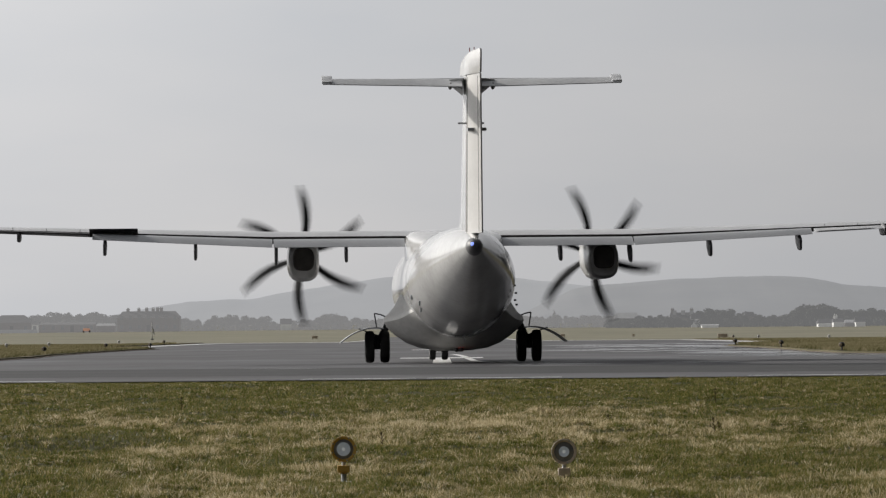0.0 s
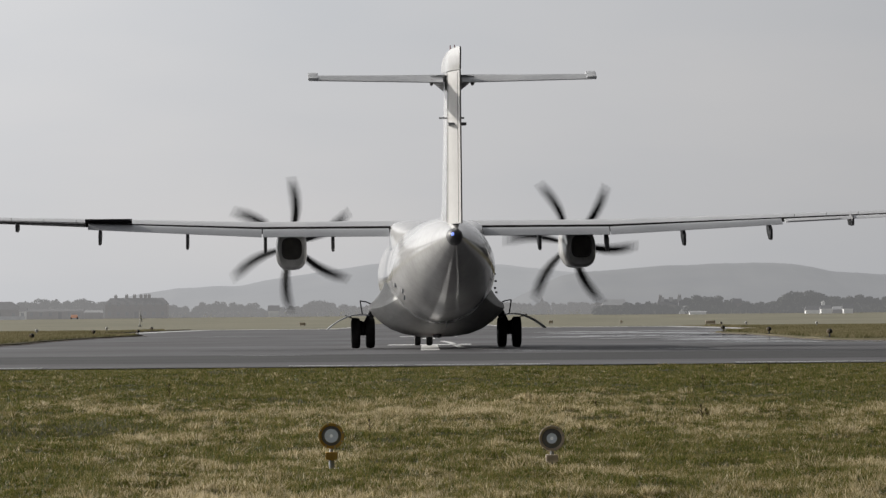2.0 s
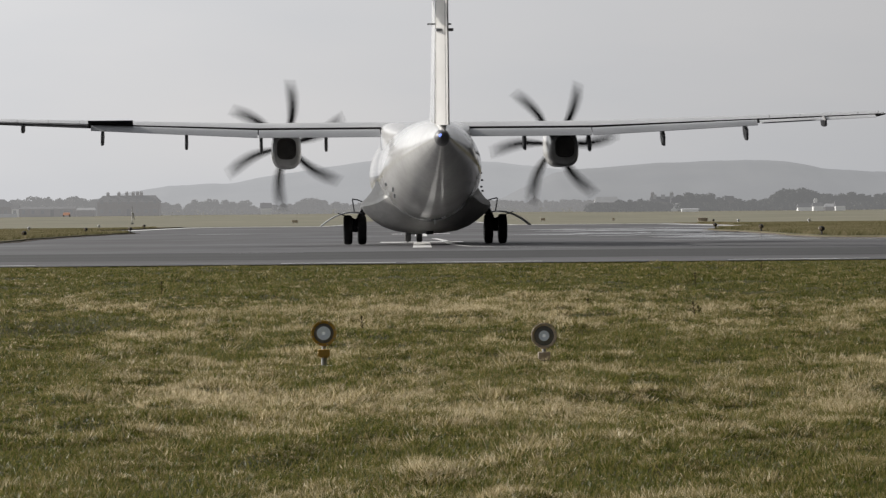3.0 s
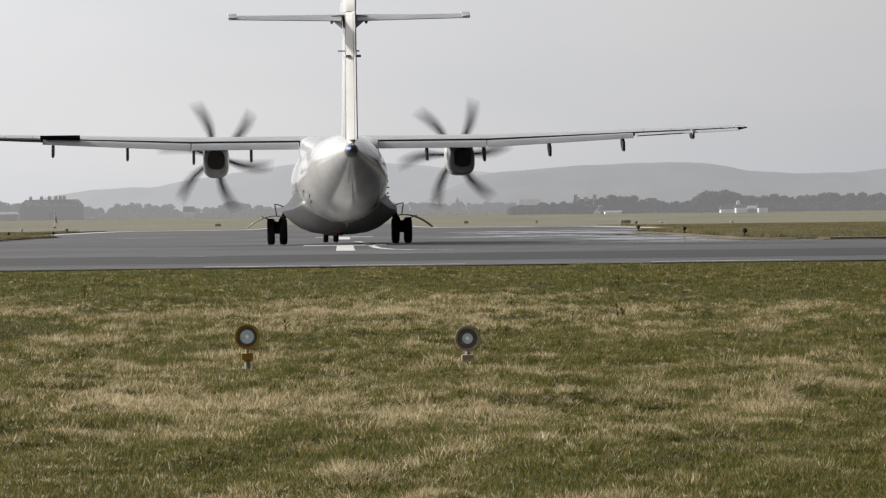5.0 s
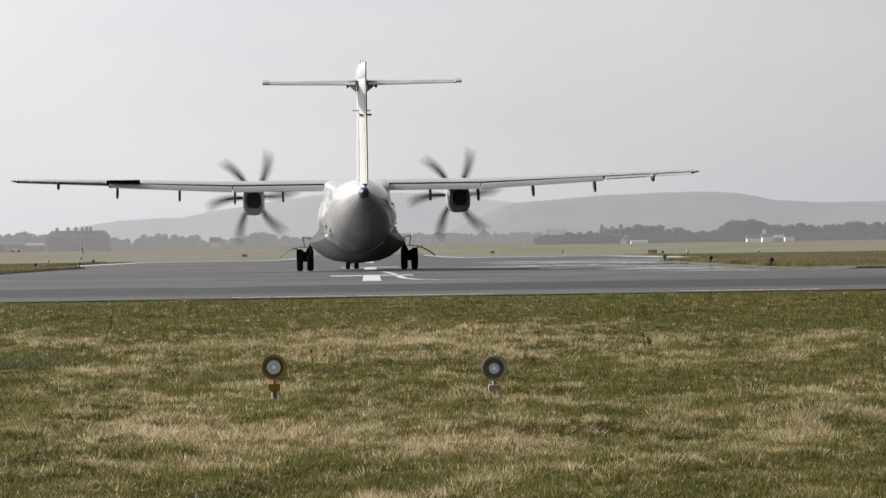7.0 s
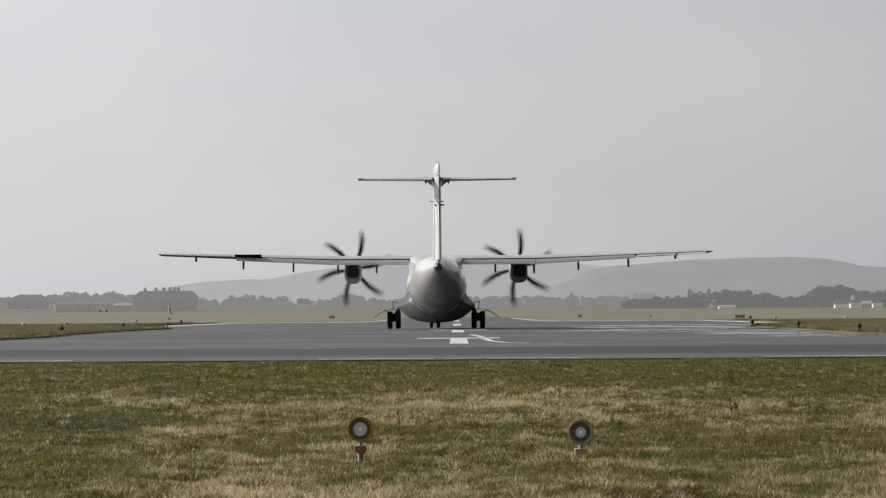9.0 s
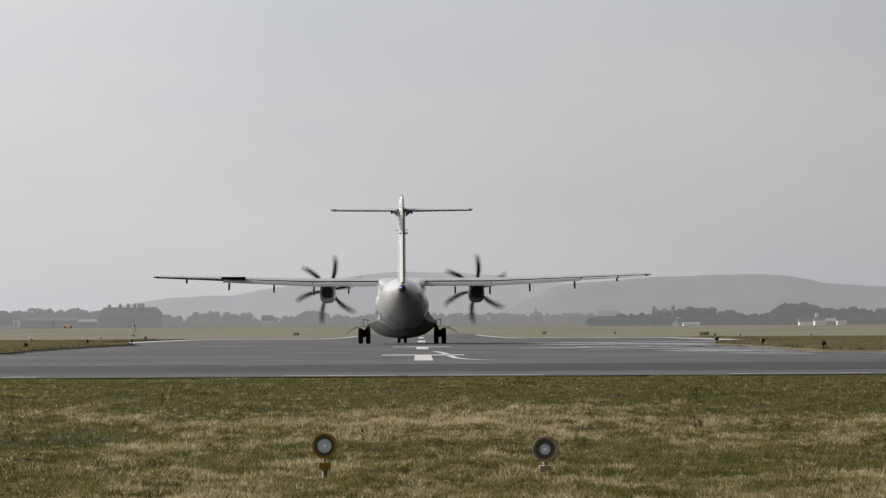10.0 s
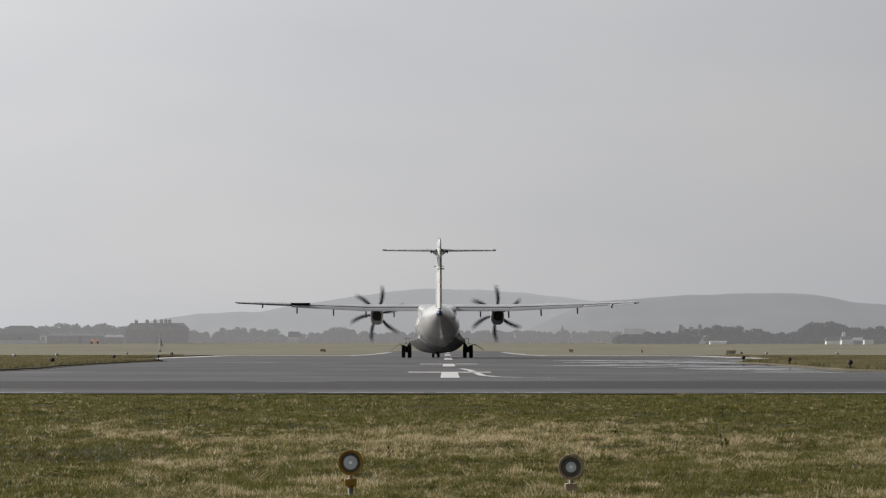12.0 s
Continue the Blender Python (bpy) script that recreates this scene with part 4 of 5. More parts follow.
def build_approach_light(x, y, zc, paint, label, collar, stem, wide):
    ground = ground_z(x, y)
    ob = thing("approach_light", label, "airfield light", pose(x, y, ground), group="approach lights in the grass")
    h = zc - ground
    face = Matrix.Translation((0, 0, h)) @ Euler((radians(90), 0, 0)).to_matrix().to_4x4()
    part("stem", turned([(0.022, -0.05), (0.022, h - 0.19)], 14), stem, ob)
    part("neck", turned([(0.016, h - 0.13), (0.016, h - 0.09)], 10), GALV, ob)
    part("ground_plate", box_bm(0.12, 0.12, 0.012, (0, 0, 0.0), 0.004), GALV, ob)
    part("coupling", merge(box_bm(0.098, 0.09, 0.058, (0, 0, h - 0.158), 0.008), turned([(0.036, h - 0.195), (0.03, h - 0.186)], 14)), collar, ob, "painted breakable coupling block")
    shell = turned([(0.04, -0.16), (0.075, -0.15), (0.092, -0.09), (0.097, -0.01), (0.103, 0.0), (0.103, 0.014), (0.097, 0.018), (0.080, 0.012), (0.078, -0.02)], 36, face)
    body = part("housing", shell, paint, ob, "round painted lamp housing")
    part("lens", turned([(0.079, -0.02), (0.079, 0.0), (wide + 0.012, 0.004), (wide, 0.006)], 36, face), GLASSY, ob, "dark glass rim")
    part("reflector", turned([(wide + 0.0005, 0.008), (wide - 0.001, 0.0145), (wide * 0.8, 0.015), (0.030, 0.013), (0.012, 0.011), (0.002, 0.010)], 30, face), MIRROR, ob, "bright lamp reflector")
    part("bulb", turned([(0.014, 0.008), (0.012, 0.014), (0.005, 0.016)], 14, face), WARM, ob)
    for a in range(8):
        c, s = math.cos(a * math.pi / 4 + 0.3), math.sin(a * math.pi / 4 + 0.3)
        part("clip", turned([(0.006, 0.012), (0.006, 0.022)], 8, face @ Matrix.Translation((0.093 * c, 0.093 * s, 0))), GALV, body)


def build_edge_light(x, y, pale):
    z = 0.06
    ob = thing("edge_light", "small white airfield edge light on a short post in the grass" if pale else "small dark airfield edge light with a pale lens in the grass", "airfield light", pose(x, y, z - 0.01), group="edge lights")
    part("post", turned([(0.035, 0.0), (0.03, 0.16)], 10), GALV if pale else DARK, ob)
    part("cap", turned([(0.05, 0.14), (0.095, 0.16), (0.10, 0.24), (0.06, 0.29), (0.02, 0.30)], 14), PAINT if pale else DARK, ob, "white lamp cap" if pale else "dark lamp body")
    if not pale:
        part("lens", turned([(0.055, -0.02), (0.055, 0.02), (0.02, 0.035)], 12, pose(-0.06, -0.08, 0.215, 90)), CREAM, ob, "pale lamp lens")
    part("foot", box_bm(0.24, 0.24, 0.03, (0, 0, 0.015), 0.005), SOIL if not pale else GALV, ob)


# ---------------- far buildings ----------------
# far walls, roofs and panes glow grey in place of haze
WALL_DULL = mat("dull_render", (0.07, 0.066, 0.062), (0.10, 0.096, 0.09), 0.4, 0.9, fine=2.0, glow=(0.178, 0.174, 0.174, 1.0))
# the white walls' glow also lifts their shaded fronts
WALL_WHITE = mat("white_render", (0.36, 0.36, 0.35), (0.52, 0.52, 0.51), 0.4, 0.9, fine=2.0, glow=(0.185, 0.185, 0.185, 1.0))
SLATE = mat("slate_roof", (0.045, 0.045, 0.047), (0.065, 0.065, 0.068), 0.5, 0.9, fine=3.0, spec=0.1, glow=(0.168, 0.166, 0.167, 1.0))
# the nearer houses: same wall and slate, with less haze glow
WALL_NEAR = mat("dull_wall_less_hazed", (0.07, 0.067, 0.063), (0.11, 0.106, 0.10), 0.4, 0.9, fine=2.0, spec=0.1, glow=(0.150, 0.148, 0.148, 1.0))
SLATE_NEAR = mat("slate_roof_less_hazed", (0.04, 0.04, 0.042), (0.06, 0.06, 0.063), 0.5, 0.9, fine=3.0, spec=0.1, glow=(0.128, 0.128, 0.130, 1.0))
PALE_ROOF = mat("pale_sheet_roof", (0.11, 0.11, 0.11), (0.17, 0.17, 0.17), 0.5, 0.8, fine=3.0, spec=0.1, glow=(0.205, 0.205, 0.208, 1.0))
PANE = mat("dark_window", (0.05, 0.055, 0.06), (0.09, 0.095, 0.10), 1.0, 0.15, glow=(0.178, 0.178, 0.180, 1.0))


def far_place(px, dist):
    """Ground place at that bearing (in 1/8430 of a radian right of the runway axis) and distance."""
    x = px / 8430.0 * dist
    return x, dist, ground_z(x, dist)


def build_house(px, dist, w, d, eave, ridge, wall, roof, label, chimneys=(), hip=0.0, windows=0, storeys=1, door=True, name="house"):
    x, y, z = far_place(px, dist)
    ob = thing(name, label, "house", pose(x, y, z - 0.1))
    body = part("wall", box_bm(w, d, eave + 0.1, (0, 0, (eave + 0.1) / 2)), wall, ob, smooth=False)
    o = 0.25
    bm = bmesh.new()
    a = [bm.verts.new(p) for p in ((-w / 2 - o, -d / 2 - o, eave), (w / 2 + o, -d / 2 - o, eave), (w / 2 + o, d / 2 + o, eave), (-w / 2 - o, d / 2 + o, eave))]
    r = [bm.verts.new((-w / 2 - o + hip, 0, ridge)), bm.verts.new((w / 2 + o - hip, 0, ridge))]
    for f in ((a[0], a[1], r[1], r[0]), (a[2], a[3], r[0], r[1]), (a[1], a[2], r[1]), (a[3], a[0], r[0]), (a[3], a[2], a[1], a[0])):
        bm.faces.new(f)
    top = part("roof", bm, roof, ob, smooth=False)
    for cx, h in chimneys:
        part("chimney", merge(box_bm(0.9, 0.7, h + 1.2, (cx, 0, ridge + (h - 1.2) / 2)), box_bm(1.05, 0.85, 0.15, (cx, 0, ridge + h)), turned([(0.14, ridge + h + 0.05), (0.11, ridge + h + 0.45)], 8, Matrix.Translation((cx - 0.2, 0, 0))), turned([(0.14, ridge + h + 0.05), (0.11, ridge + h + 0.45)], 8, Matrix.Translation((cx + 0.2, 0, 0)))), wall, top, smooth=False)
    for s in range(storeys):
        for i in range(windows if eave > 2.2 else 0):
            wx = -w / 2 + (i + 0.5) * w / windows
            if s == 0 and door and i == windows // 2:
                part("door", box_bm(1.0, 0.1, 2.0, (wx, -d / 2 - 0.03, 1.1)), SLATE, ob, smooth=False)
                continue
            win = part("window", box_bm(1.1, 0.12, 1.3, (wx, -d / 2 - 0.02, 1.5 + 2.7 * s)), wall, ob, smooth=False)
            part("pane", box_bm(0.9, 0.06, 1.1, (wx, -d / 2 - 0.08, 1.5 + 2.7 * s)), PANE, win, smooth=False)
    return ob


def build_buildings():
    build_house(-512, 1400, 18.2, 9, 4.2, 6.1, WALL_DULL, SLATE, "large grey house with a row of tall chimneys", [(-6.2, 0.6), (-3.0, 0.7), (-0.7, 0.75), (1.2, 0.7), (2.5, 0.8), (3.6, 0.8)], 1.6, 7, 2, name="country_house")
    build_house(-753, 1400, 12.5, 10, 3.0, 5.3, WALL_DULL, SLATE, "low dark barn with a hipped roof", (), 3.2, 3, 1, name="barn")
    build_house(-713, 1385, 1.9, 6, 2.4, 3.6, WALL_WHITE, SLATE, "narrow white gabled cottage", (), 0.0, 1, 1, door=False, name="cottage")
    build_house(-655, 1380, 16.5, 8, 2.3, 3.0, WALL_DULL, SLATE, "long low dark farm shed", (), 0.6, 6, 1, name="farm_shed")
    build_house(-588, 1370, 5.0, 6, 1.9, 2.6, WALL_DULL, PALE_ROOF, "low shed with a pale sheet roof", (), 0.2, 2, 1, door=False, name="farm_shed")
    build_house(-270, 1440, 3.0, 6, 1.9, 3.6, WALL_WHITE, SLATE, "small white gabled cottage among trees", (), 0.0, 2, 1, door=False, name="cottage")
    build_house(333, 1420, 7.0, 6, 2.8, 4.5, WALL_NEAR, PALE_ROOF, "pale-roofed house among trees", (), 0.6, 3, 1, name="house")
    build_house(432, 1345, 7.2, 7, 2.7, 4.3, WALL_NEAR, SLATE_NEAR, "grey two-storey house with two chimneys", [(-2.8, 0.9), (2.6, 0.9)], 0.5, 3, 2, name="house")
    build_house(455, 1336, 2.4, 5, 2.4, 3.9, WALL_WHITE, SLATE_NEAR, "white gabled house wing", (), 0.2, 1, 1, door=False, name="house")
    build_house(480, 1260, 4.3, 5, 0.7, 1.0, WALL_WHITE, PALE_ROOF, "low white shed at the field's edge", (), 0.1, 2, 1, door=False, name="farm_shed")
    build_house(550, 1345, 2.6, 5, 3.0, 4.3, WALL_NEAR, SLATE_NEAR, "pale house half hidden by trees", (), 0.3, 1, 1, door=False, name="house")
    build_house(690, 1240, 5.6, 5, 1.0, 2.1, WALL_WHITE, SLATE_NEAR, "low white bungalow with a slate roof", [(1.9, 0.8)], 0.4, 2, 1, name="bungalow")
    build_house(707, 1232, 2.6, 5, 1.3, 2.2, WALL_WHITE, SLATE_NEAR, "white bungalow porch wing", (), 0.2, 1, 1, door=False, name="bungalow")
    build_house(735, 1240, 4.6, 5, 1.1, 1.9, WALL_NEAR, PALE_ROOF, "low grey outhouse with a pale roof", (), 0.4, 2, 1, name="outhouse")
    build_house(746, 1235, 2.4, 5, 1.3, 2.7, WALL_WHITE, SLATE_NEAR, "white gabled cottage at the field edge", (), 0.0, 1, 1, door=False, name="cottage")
    x, y, z = far_place(-752, 1330)
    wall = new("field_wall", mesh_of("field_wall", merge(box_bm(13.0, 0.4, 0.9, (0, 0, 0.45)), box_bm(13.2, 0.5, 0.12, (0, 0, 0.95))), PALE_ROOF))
    wall.matrix_basis = pose(x, y, z - 0.03)
    tagged(wall, "long low pale field wall", "wall")
    x, y, z = far_place(-623, 1350)
    van = thing("works_vehicle", "small orange works vehicle parked by the sheds", "vehicle", pose(x, y, z))
    part("body", box_bm(1.7, 3.2, 0.8, (0, 0, 0.8), 0.15), ORANGE, van)
    part("cab", box_bm(1.5, 1.2, 0.6, (0, 0.8, 1.45), 0.15), SLATE, van)
    for wx in (-0.85, 0.85):
        for wy in (-1.3, 1.3):
            part("wheel", turned([(0.2, -0.1), (0.36, -0.09), (0.36, 0.09), (0.2, 0.1)], 16, pose(wx, wy, 0.36, 0, 90, 0)), RUBBER, van)
    x, y, z = far_place(-507, 640)
    pole = thing("wind_pole", "thin pale mast with a drooping cone on the airfield", "mast", pose(x, y, z))
    part("mast", turned([(0.06, 0.0), (0.035, 2.4)], 8), PAINT, pole)
    part("cone", turned([(0.16, 0.0), (0.10, 0.5), (0.07, 0.9)], 12, pose(0.05, 0, 1.5, 0, 165, 0)), PAINT, pole)
    part("foot", box_bm(0.4, 0.4, 0.2, (0, 0, 0.08), 0.05), GALV, pole)
    for px, d, w, h in ((-219, 560, 0.65, 0.30), (220, 560, 0.5, 0.28), (503, 420, 0.85, 0.30), (-2, 600, 0.3, 0.2), (345, 560, 0.25, 0.22)):
        x, y, z = far_place(px, d)
        board = thing("airfield_sign", "small dull airfield sign box in the grass", "sign", pose(x, y, z))
        part("panel", box_bm(w, 0.12, h, (0, 0, h / 2 + 0.12), 0.02), CREAM, board)
        for s in (-1, 1):
            part("leg", box_bm(0.05, 0.05, 0.2, (s * w * 0.35, 0, 0.08)), DARK, board)
    for x, y, pale in ((-15.9, 192, 0), (-17.4, 249, 0), (-15.2, 251, 0), (-23.9, 292, 1), (-24.5, 270, 1), (-23.5, 350, 1), (-19.6, 340, 0), (14.2, 228, 0), (14.1, 196, 0), (13.8, 163, 0), (23.5, 350, 1), (27.3, 333, 1), (22.4, 362, 0)):
        build_edge_light(x, y, pale)


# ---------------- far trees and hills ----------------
# the bark has the same haze put in as glow
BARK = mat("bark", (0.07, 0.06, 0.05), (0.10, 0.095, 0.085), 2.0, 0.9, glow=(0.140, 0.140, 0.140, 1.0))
# the backdrop beyond a kilometre: grey glow stands in for the hazy air before it
LEAF_FAR = mat("winter_twigs_haze_glow", (0.05, 0.05, 0.045), (0.075, 0.075, 0.068), 0.3, 1.0, fine=3.0, island=0.4, spec=0.0, glow=(0.205, 0.203, 0.205, 1.0))
LEAF_NEAR = mat("winter_foliage_low_haze", (0.04, 0.042, 0.036), (0.062, 0.065, 0.055), 0.3, 1.0, fine=3.0, island=0.4, spec=0.0, glow=(0.140, 0.140, 0.142, 1.0))


def leaf_cloud(rng, blobs, count, size):
    """Many small leaf clumps spread through a set of overlapping blobs (centre, radii)."""
    weights = np.array([b[3] * b[4] * b[5] for b in blobs])
    pick = rng.choice(len(blobs), count, p=weights / weights.sum())
    bl = np.array(blobs)[pick]
    d = rng.normal(size=(count, 3))
    d /= np.linalg.norm(d, axis=1)[:, None]
    r = rng.uniform(0.25, 1.0, count) ** 0.45
    c = bl[:, :3] + d * r[:, None] * bl[:, 3:6]
    a = rng.normal(size=(count, 3))
    b = rng.normal(size=(count, 3))
    a *= (size * rng.uniform(0.5, 1.2, count) / np.linalg.norm(a, axis=1))[:, None]
    b *= (size * rng.uniform(0.5, 1.2, count) / np.linalg.norm(b, axis=1))[:, None]
    v = np.stack((c - a * 0.6, c + b * 0.6, c + a * 0.6 - b * 0.15, c - b * 0.6), 1).reshape(-1, 3)
    faces = np.arange(count * 4).reshape(-1, 4).tolist()
    return v.tolist(), faces


def tree_proto(seed, height, spread, material, pointed=False):
    rng = np.random.default_rng(seed)
    ob = thing("tree", "hazy winter tree with an uneven crown, far across the airfield", "tree", group="far trees")
    limbs = [rod((0, 0, -0.2), (0.1, 0, height * 0.5), 0.22, 7, 0.12)]
    blobs = []
    for i in range(9):
        u = (i + 0.5) / 9
        a = rng.uniform(0, 6.28)
        if pointed:
            rr = spread * (1 - u) * 0.8 + 0.2
            c = (0, 0, height * (0.12 + 0.85 * u))
            blobs.append((*c, rr, rr, height * 0.1))
        else:
            rad = spread * rng.uniform(0.25, 0.62)
            zc = height * rng.uniform(0.38, 0.80)
            c = (math.cos(a) * rad, math.sin(a) * rad, zc)
            q = spread * rng.uniform(0.32, 0.55)
            blobs.append((*c, q, q, min(q * 0.85, height - zc)))
            limbs.append(rod((0, 0, height * rng.uniform(0.2, 0.45)), c, 0.09, 5, 0.03))
    part("trunk", merge(*limbs), BARK, ob)
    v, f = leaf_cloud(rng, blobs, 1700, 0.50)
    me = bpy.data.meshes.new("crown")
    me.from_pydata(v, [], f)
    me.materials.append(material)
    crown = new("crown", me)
    crown.parent = ob
    return ob


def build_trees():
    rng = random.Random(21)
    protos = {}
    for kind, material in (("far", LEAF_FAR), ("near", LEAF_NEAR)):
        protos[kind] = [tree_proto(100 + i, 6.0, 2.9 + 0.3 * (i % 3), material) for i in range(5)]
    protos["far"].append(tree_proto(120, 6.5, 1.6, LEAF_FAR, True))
    used = set()
    line = [(-850, 34), (-700, 36), (-650, 40), (-590, 35), (-545, 32), (-440, 26), (-405, 25), (-397, 35), (-362, 35), (-352, 23), (-345, 32), (-310, 33), (-300, 23), (-225, 25), (-200, 32), (-168, 32), (-158, 24), (-100, 24), (-40, 26), (60, 26), (150, 25), (205, 29), (235, 26), (300, 25), (345, 28)]
    near = [(310, 20), (345, 23), (390, 28), (420, 26), (460, 29), (472, 46), (495, 41), (520, 31), (550, 31), (590, 25), (625, 32), (640, 42), (665, 49), (690, 45), (712, 34), (745, 31), (770, 36), (800, 34), (860, 38), (950, 36), (1000, 36)]
    def plant(kind, px, dist, tall, which):
        x, y, z = far_place(px, dist)
        src = protos[kind][which]
        k = max(0.35, (tall / 8430 * dist + EYE[2] - z) / 6.0)
        w = k * rng.uniform(0.9, 1.25) if which < 5 else k
        m = pose(x, y, z, 0, 0, rng.uniform(0, 360))
        if (kind, which) not in used:
            used.add((kind, which))
            ob = src
            ob.matrix_basis = m @ Matrix.Diagonal((w, w, k, 1))
        else:
            ob = copy_thing(src, m)
            ob.scale = (w, w, k)
    px = -860
    while px < 350:
        tall = float(np.interp(px, [a for a, b in line], [b for a, b in line]))
        plant("far", px, rng.uniform(1480, 1700), tall * rng.uniform(0.88, 1.08), rng.randrange(5))
        px += rng.uniform(9, 19)
    plant("far", 205, 1450, 33, 5)
    plant("far", -180, 1460, 30, 5)
    px = 305
    while px < 1010:
        tall = float(np.interp(px, [a for a, b in near], [b for a, b in near]))
        plant("near", px, rng.uniform(1340, 1420), tall * rng.uniform(0.80, 1.05), rng.randrange(5))
        px += rng.uniform(8, 16)
    for px, tall in ((405, 19), (418, 22), (433, 17), (446, 20), (470, 24), (482, 20), (540, 24), (556, 20), (566, 25), (590, 22)):
        plant("near", px, rng.uniform(1318, 1328), tall, rng.randrange(5))
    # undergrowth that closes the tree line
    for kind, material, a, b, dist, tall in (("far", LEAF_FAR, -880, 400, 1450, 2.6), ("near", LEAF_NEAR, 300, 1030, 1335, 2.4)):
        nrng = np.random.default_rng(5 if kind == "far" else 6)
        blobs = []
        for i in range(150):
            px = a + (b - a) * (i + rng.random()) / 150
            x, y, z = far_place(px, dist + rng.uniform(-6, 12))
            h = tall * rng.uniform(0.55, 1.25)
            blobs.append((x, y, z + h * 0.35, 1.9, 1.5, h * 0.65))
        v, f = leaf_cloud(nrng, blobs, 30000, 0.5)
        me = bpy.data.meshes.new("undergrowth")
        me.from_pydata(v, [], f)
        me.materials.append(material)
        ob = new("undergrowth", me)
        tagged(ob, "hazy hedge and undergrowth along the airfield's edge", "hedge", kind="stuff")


def build_hills():
    for name, dist, line, tone in (
            ("far_hill", 4300, [(-900, 12), (-620, 24), (-520, 44), (-440, 56), (-340, 59), (-230, 76), (-110, 94), (-40, 100), (60, 98), (150, 91), (230, 82), (330, 70), (500, 50), (800, 40)], 0.41),
            ("hill", 3900, [(100, 10), (180, 45), (240, 72), (300, 80), (400, 87), (500, 91), (560, 92), (620, 92), (660, 89), (690, 83), (715, 76), (800, 70), (900, 70), (1000, 80), (1100, 78), (1300, 60)], 0.315)):
        # pale emission stands in for the haze before the hills
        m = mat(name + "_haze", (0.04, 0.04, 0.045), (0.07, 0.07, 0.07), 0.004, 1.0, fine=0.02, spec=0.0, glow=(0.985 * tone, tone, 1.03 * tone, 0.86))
        bm = bmesh.new()
        rows = []
        a, b = line[0][0], line[-1][0]
        for i in range(181):
            px = a + (b - a) * i / 180
            top = float(np.interp(px, [p for p, q in line], [q for p, q in line])) + 1.6 * noise.noise((px * 0.02, dist * 0.1, 0)) + 0.8 * noise.noise((px * 0.09, dist * 0.1, 3))
            zt = top / 8430 * dist + EYE[2]
            col = []
            for j in range(9):
                u = j / 8
                d = dist - 260 * (1 - u)
                col.append(bm.verts.new((px / 8430 * dist + 6 * noise.noise((px * 0.01, u * 3, 8)), d, -2 + (zt + 2) * u ** 0.8 + (2.0 * noise.noise((px * 0.012, u * 4, 1)) if 0 < j < 8 else 0))))
            col.append(bm.verts.new((px / 8430 * dist, dist + 200, -2)))
            rows.append(col)
        for p, q in zip(rows, rows[1:]):
            for j in range(9):
                bm.faces.new((p[j], q[j], q[j + 1], p[j + 1]))
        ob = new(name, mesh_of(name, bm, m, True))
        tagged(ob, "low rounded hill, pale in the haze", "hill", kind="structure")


build_grass()
build_verge_grass()
build_weeds()
build_approach_light(-0.766, 38.0, -0.086, YELLOW, "round yellow approach light on a short post in the grass", YELLOW, GALV, 0.055)
build_approach_light(0.992, 38.0, -0.122, CREAM, "round faded cream approach light on a short post in the grass", CREAM, RUST, 0.042)
build_buildings()
build_trees()
build_hills()


# ---------------- what moves ----------------
# seconds, distance of the main wheels along the runway, offset to the right, heading to the left (degrees)
ROLL = [(0.0, 128.7, 0.39, 2.1), (0.5, 129.0, 0.36, 2.1), (1.0, 129.9, 0.32, 2.05), (1.5, 131.4, 0.29, 2.0), (2.0, 133.4, 0.27, 1.95), (2.5, 135.9, 0.25, 1.9), (3.0, 138.9, 0.19, 1.9),
        (4.0, 146.8, 0.06, 1.8), (5.0, 156.8, -0.08, 1.68), (5.5, 163.1, -0.16, 1.66), (6.0, 170.2, -0.25, 1.6), (6.5, 178.2, -0.33, 1.48), (7.0, 187.1, -0.43, 1.3), (7.5, 196.6, -0.58, 1.1),
        (8.5, 219.5, -0.83, 0.75), (9.5, 244.9, -1.0, 0.42), (10.0, 258.4, -0.97, 0.25), (10.5, 272.5, -0.90, 0.25), (11.0, 287.2, -0.81, 0.42), (11.5, 302.4, -0.71, 0.65), (12.0, 318.2, -0.63, 0.68)]
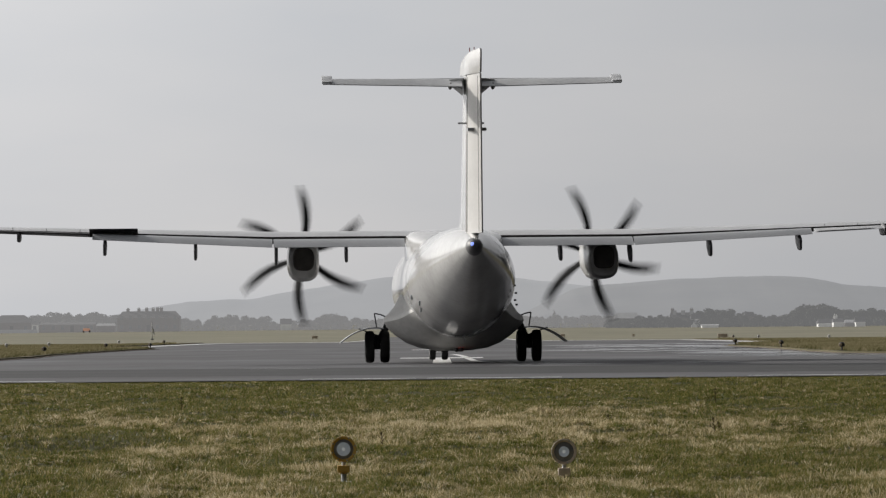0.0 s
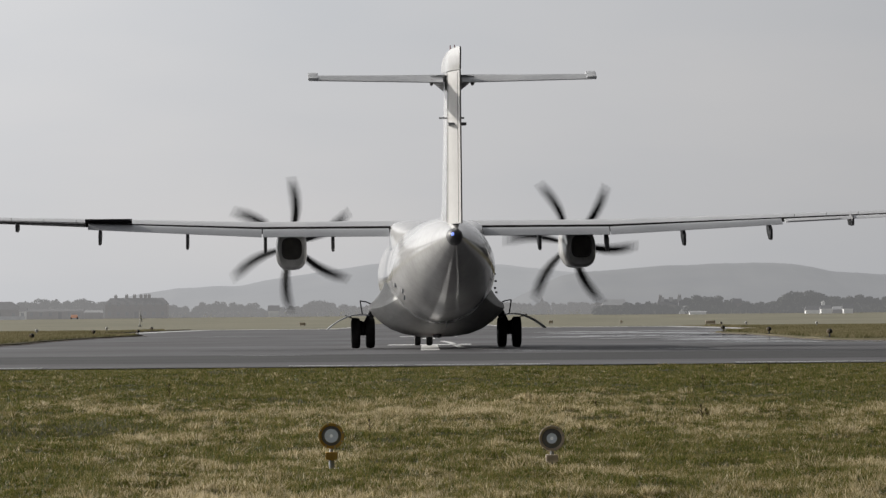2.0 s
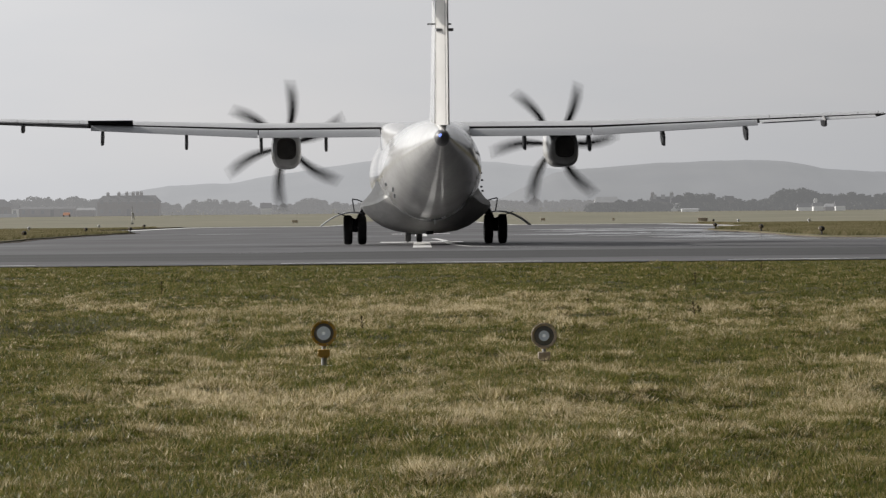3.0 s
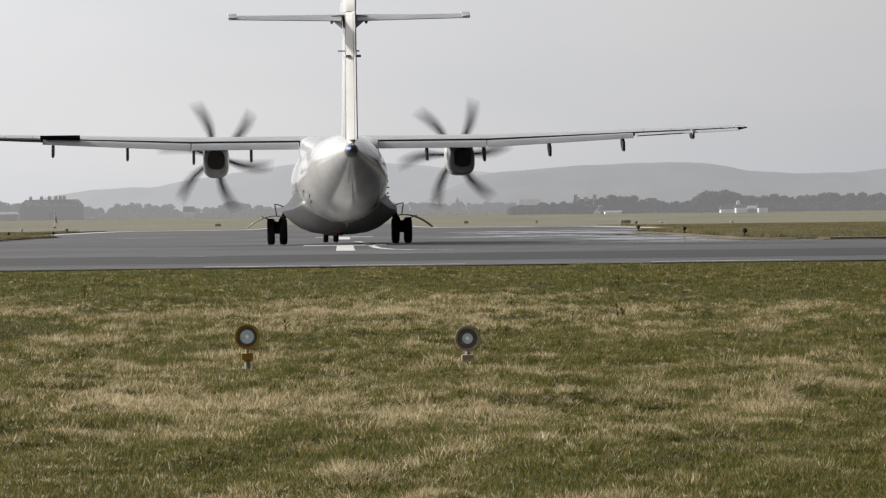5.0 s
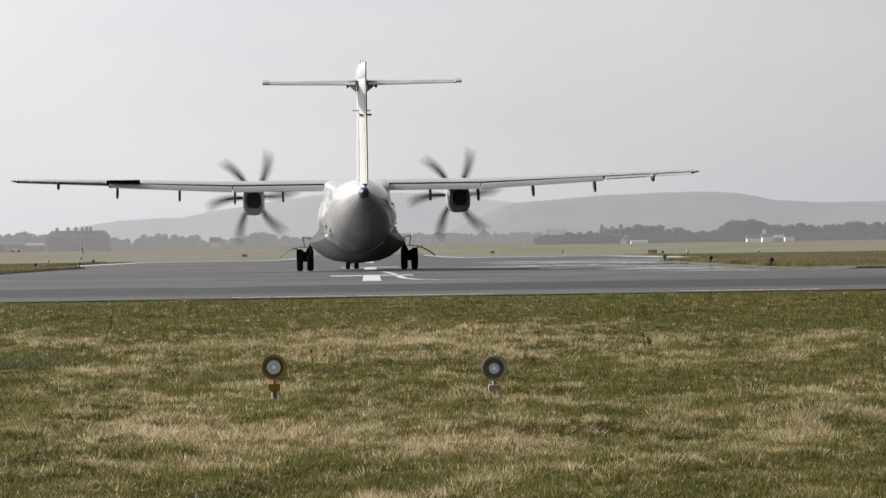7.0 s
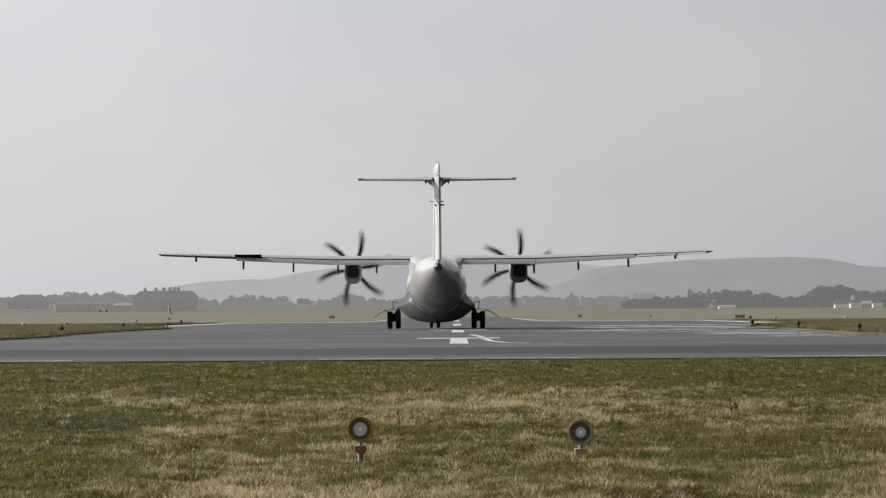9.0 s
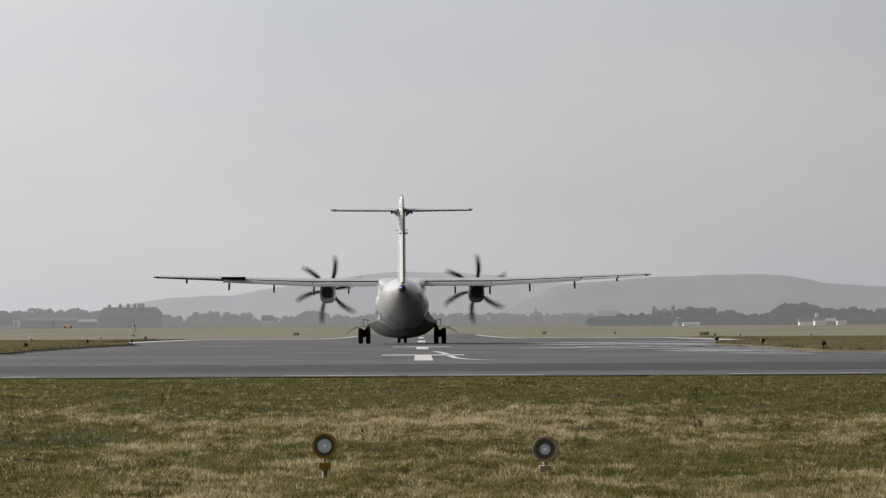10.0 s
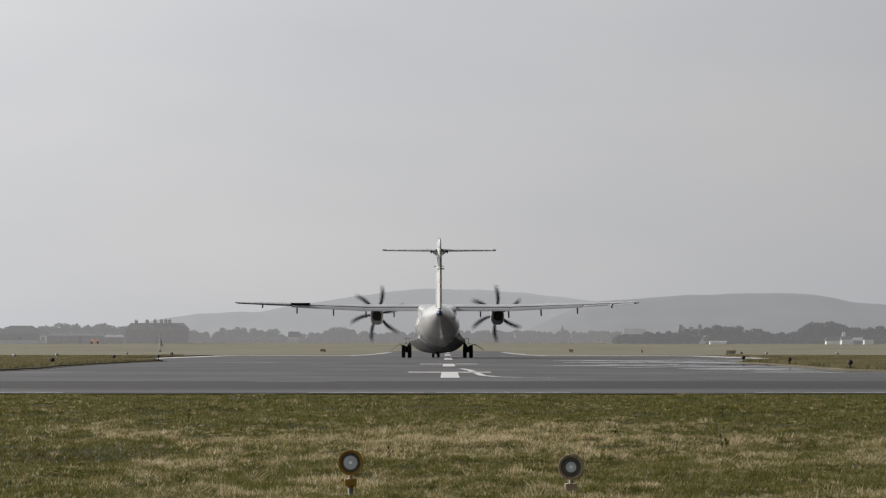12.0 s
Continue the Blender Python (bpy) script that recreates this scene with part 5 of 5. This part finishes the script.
# seconds, blade angle of the one and of the other propeller (degrees, repeats every 60)
PHASES = [(0.0, 30, 46), (0.5, 45, 44), (1.0, 53, 27), (1.5, 4, 52), (2.0, 28, 56), (2.5, 0, 40), (3.0, 25, 7), (4.0, 20, 20), (5.0, 49, 9), (5.5, 50, 30), (6.0, 4, 52), (6.5, 7, 6), (7.0, 10, 9),
          (7.5, 12, 13), (8.5, 15, 20), (9.5, 19, 30), (10.0, 18, 26), (10.5, 18, 30), (11.0, 13, 25), (11.5, 19, 25), (12.0, 18, 30)]



def motions():
    walk(AIRLINER, [(t, pose(x, d, 0.006, 0, 0, h)) for t, d, x, h in ROLL])
    for k, (prop, nx) in enumerate(PROPS):
        keys = []
        for row in PHASES:
            t, want = row[0], 5 - row[1 + k]
            if keys:
                t0, a0 = keys[-1]
                # degrees a second: faster while the engines are run up
                speed = 1080.0 if 3.0 < t < 8.6 else 720.0
                want += 60 * round((a0 + speed * (t - t0) - want) / 60)
            keys.append((t, want))
        rows = []
        for i in range(361):
            t = i / 30
            ang = float(np.interp(t, [a for a, b in keys], [b for a, b in keys]))
            rows.append((t, pose(nx, 3.74, 2.96, 0, ang % 360, 0)))
        walk(prop, rows)
    # the beacon turns once in 1.4 s, in place of flashing
    walk(BEACON, [(i / 10, pose(0.0, -2.2, 0.39, 0, 0, (360 * (i / 10 - 2.5) / 1.4) % 360)) for i in range(121)])
    base = RUDDER_PART.matrix_basis.translation.copy()
    axis = Vector((0, -0.235, 1)).normalized()
    walk(RUDDER_PART, [(t, Matrix.Translation(base) @ Matrix.Rotation(radians(a), 4, axis)) for t, a in ((0.0, 12), (3.0, 11), (6.5, 11), (7.5, 6), (9.5, 5), (10.5, 3), (11.2, 3), (12.0, 4))])
    for s, e in zip((-1, 1), ELEVATORS):
        line = Vector((3.39, -0.28 * s, 0)).normalized()
        at = e.matrix_basis.translation.copy()
        walk(e, [(t, Matrix.Translation(at) @ Matrix.Rotation(radians(a), 4, line)) for t, a in ((0.0, 15), (5.5, 13), (6.5, 12), (7.5, 8), (9.5, 3), (12.0, 2))])


motions()
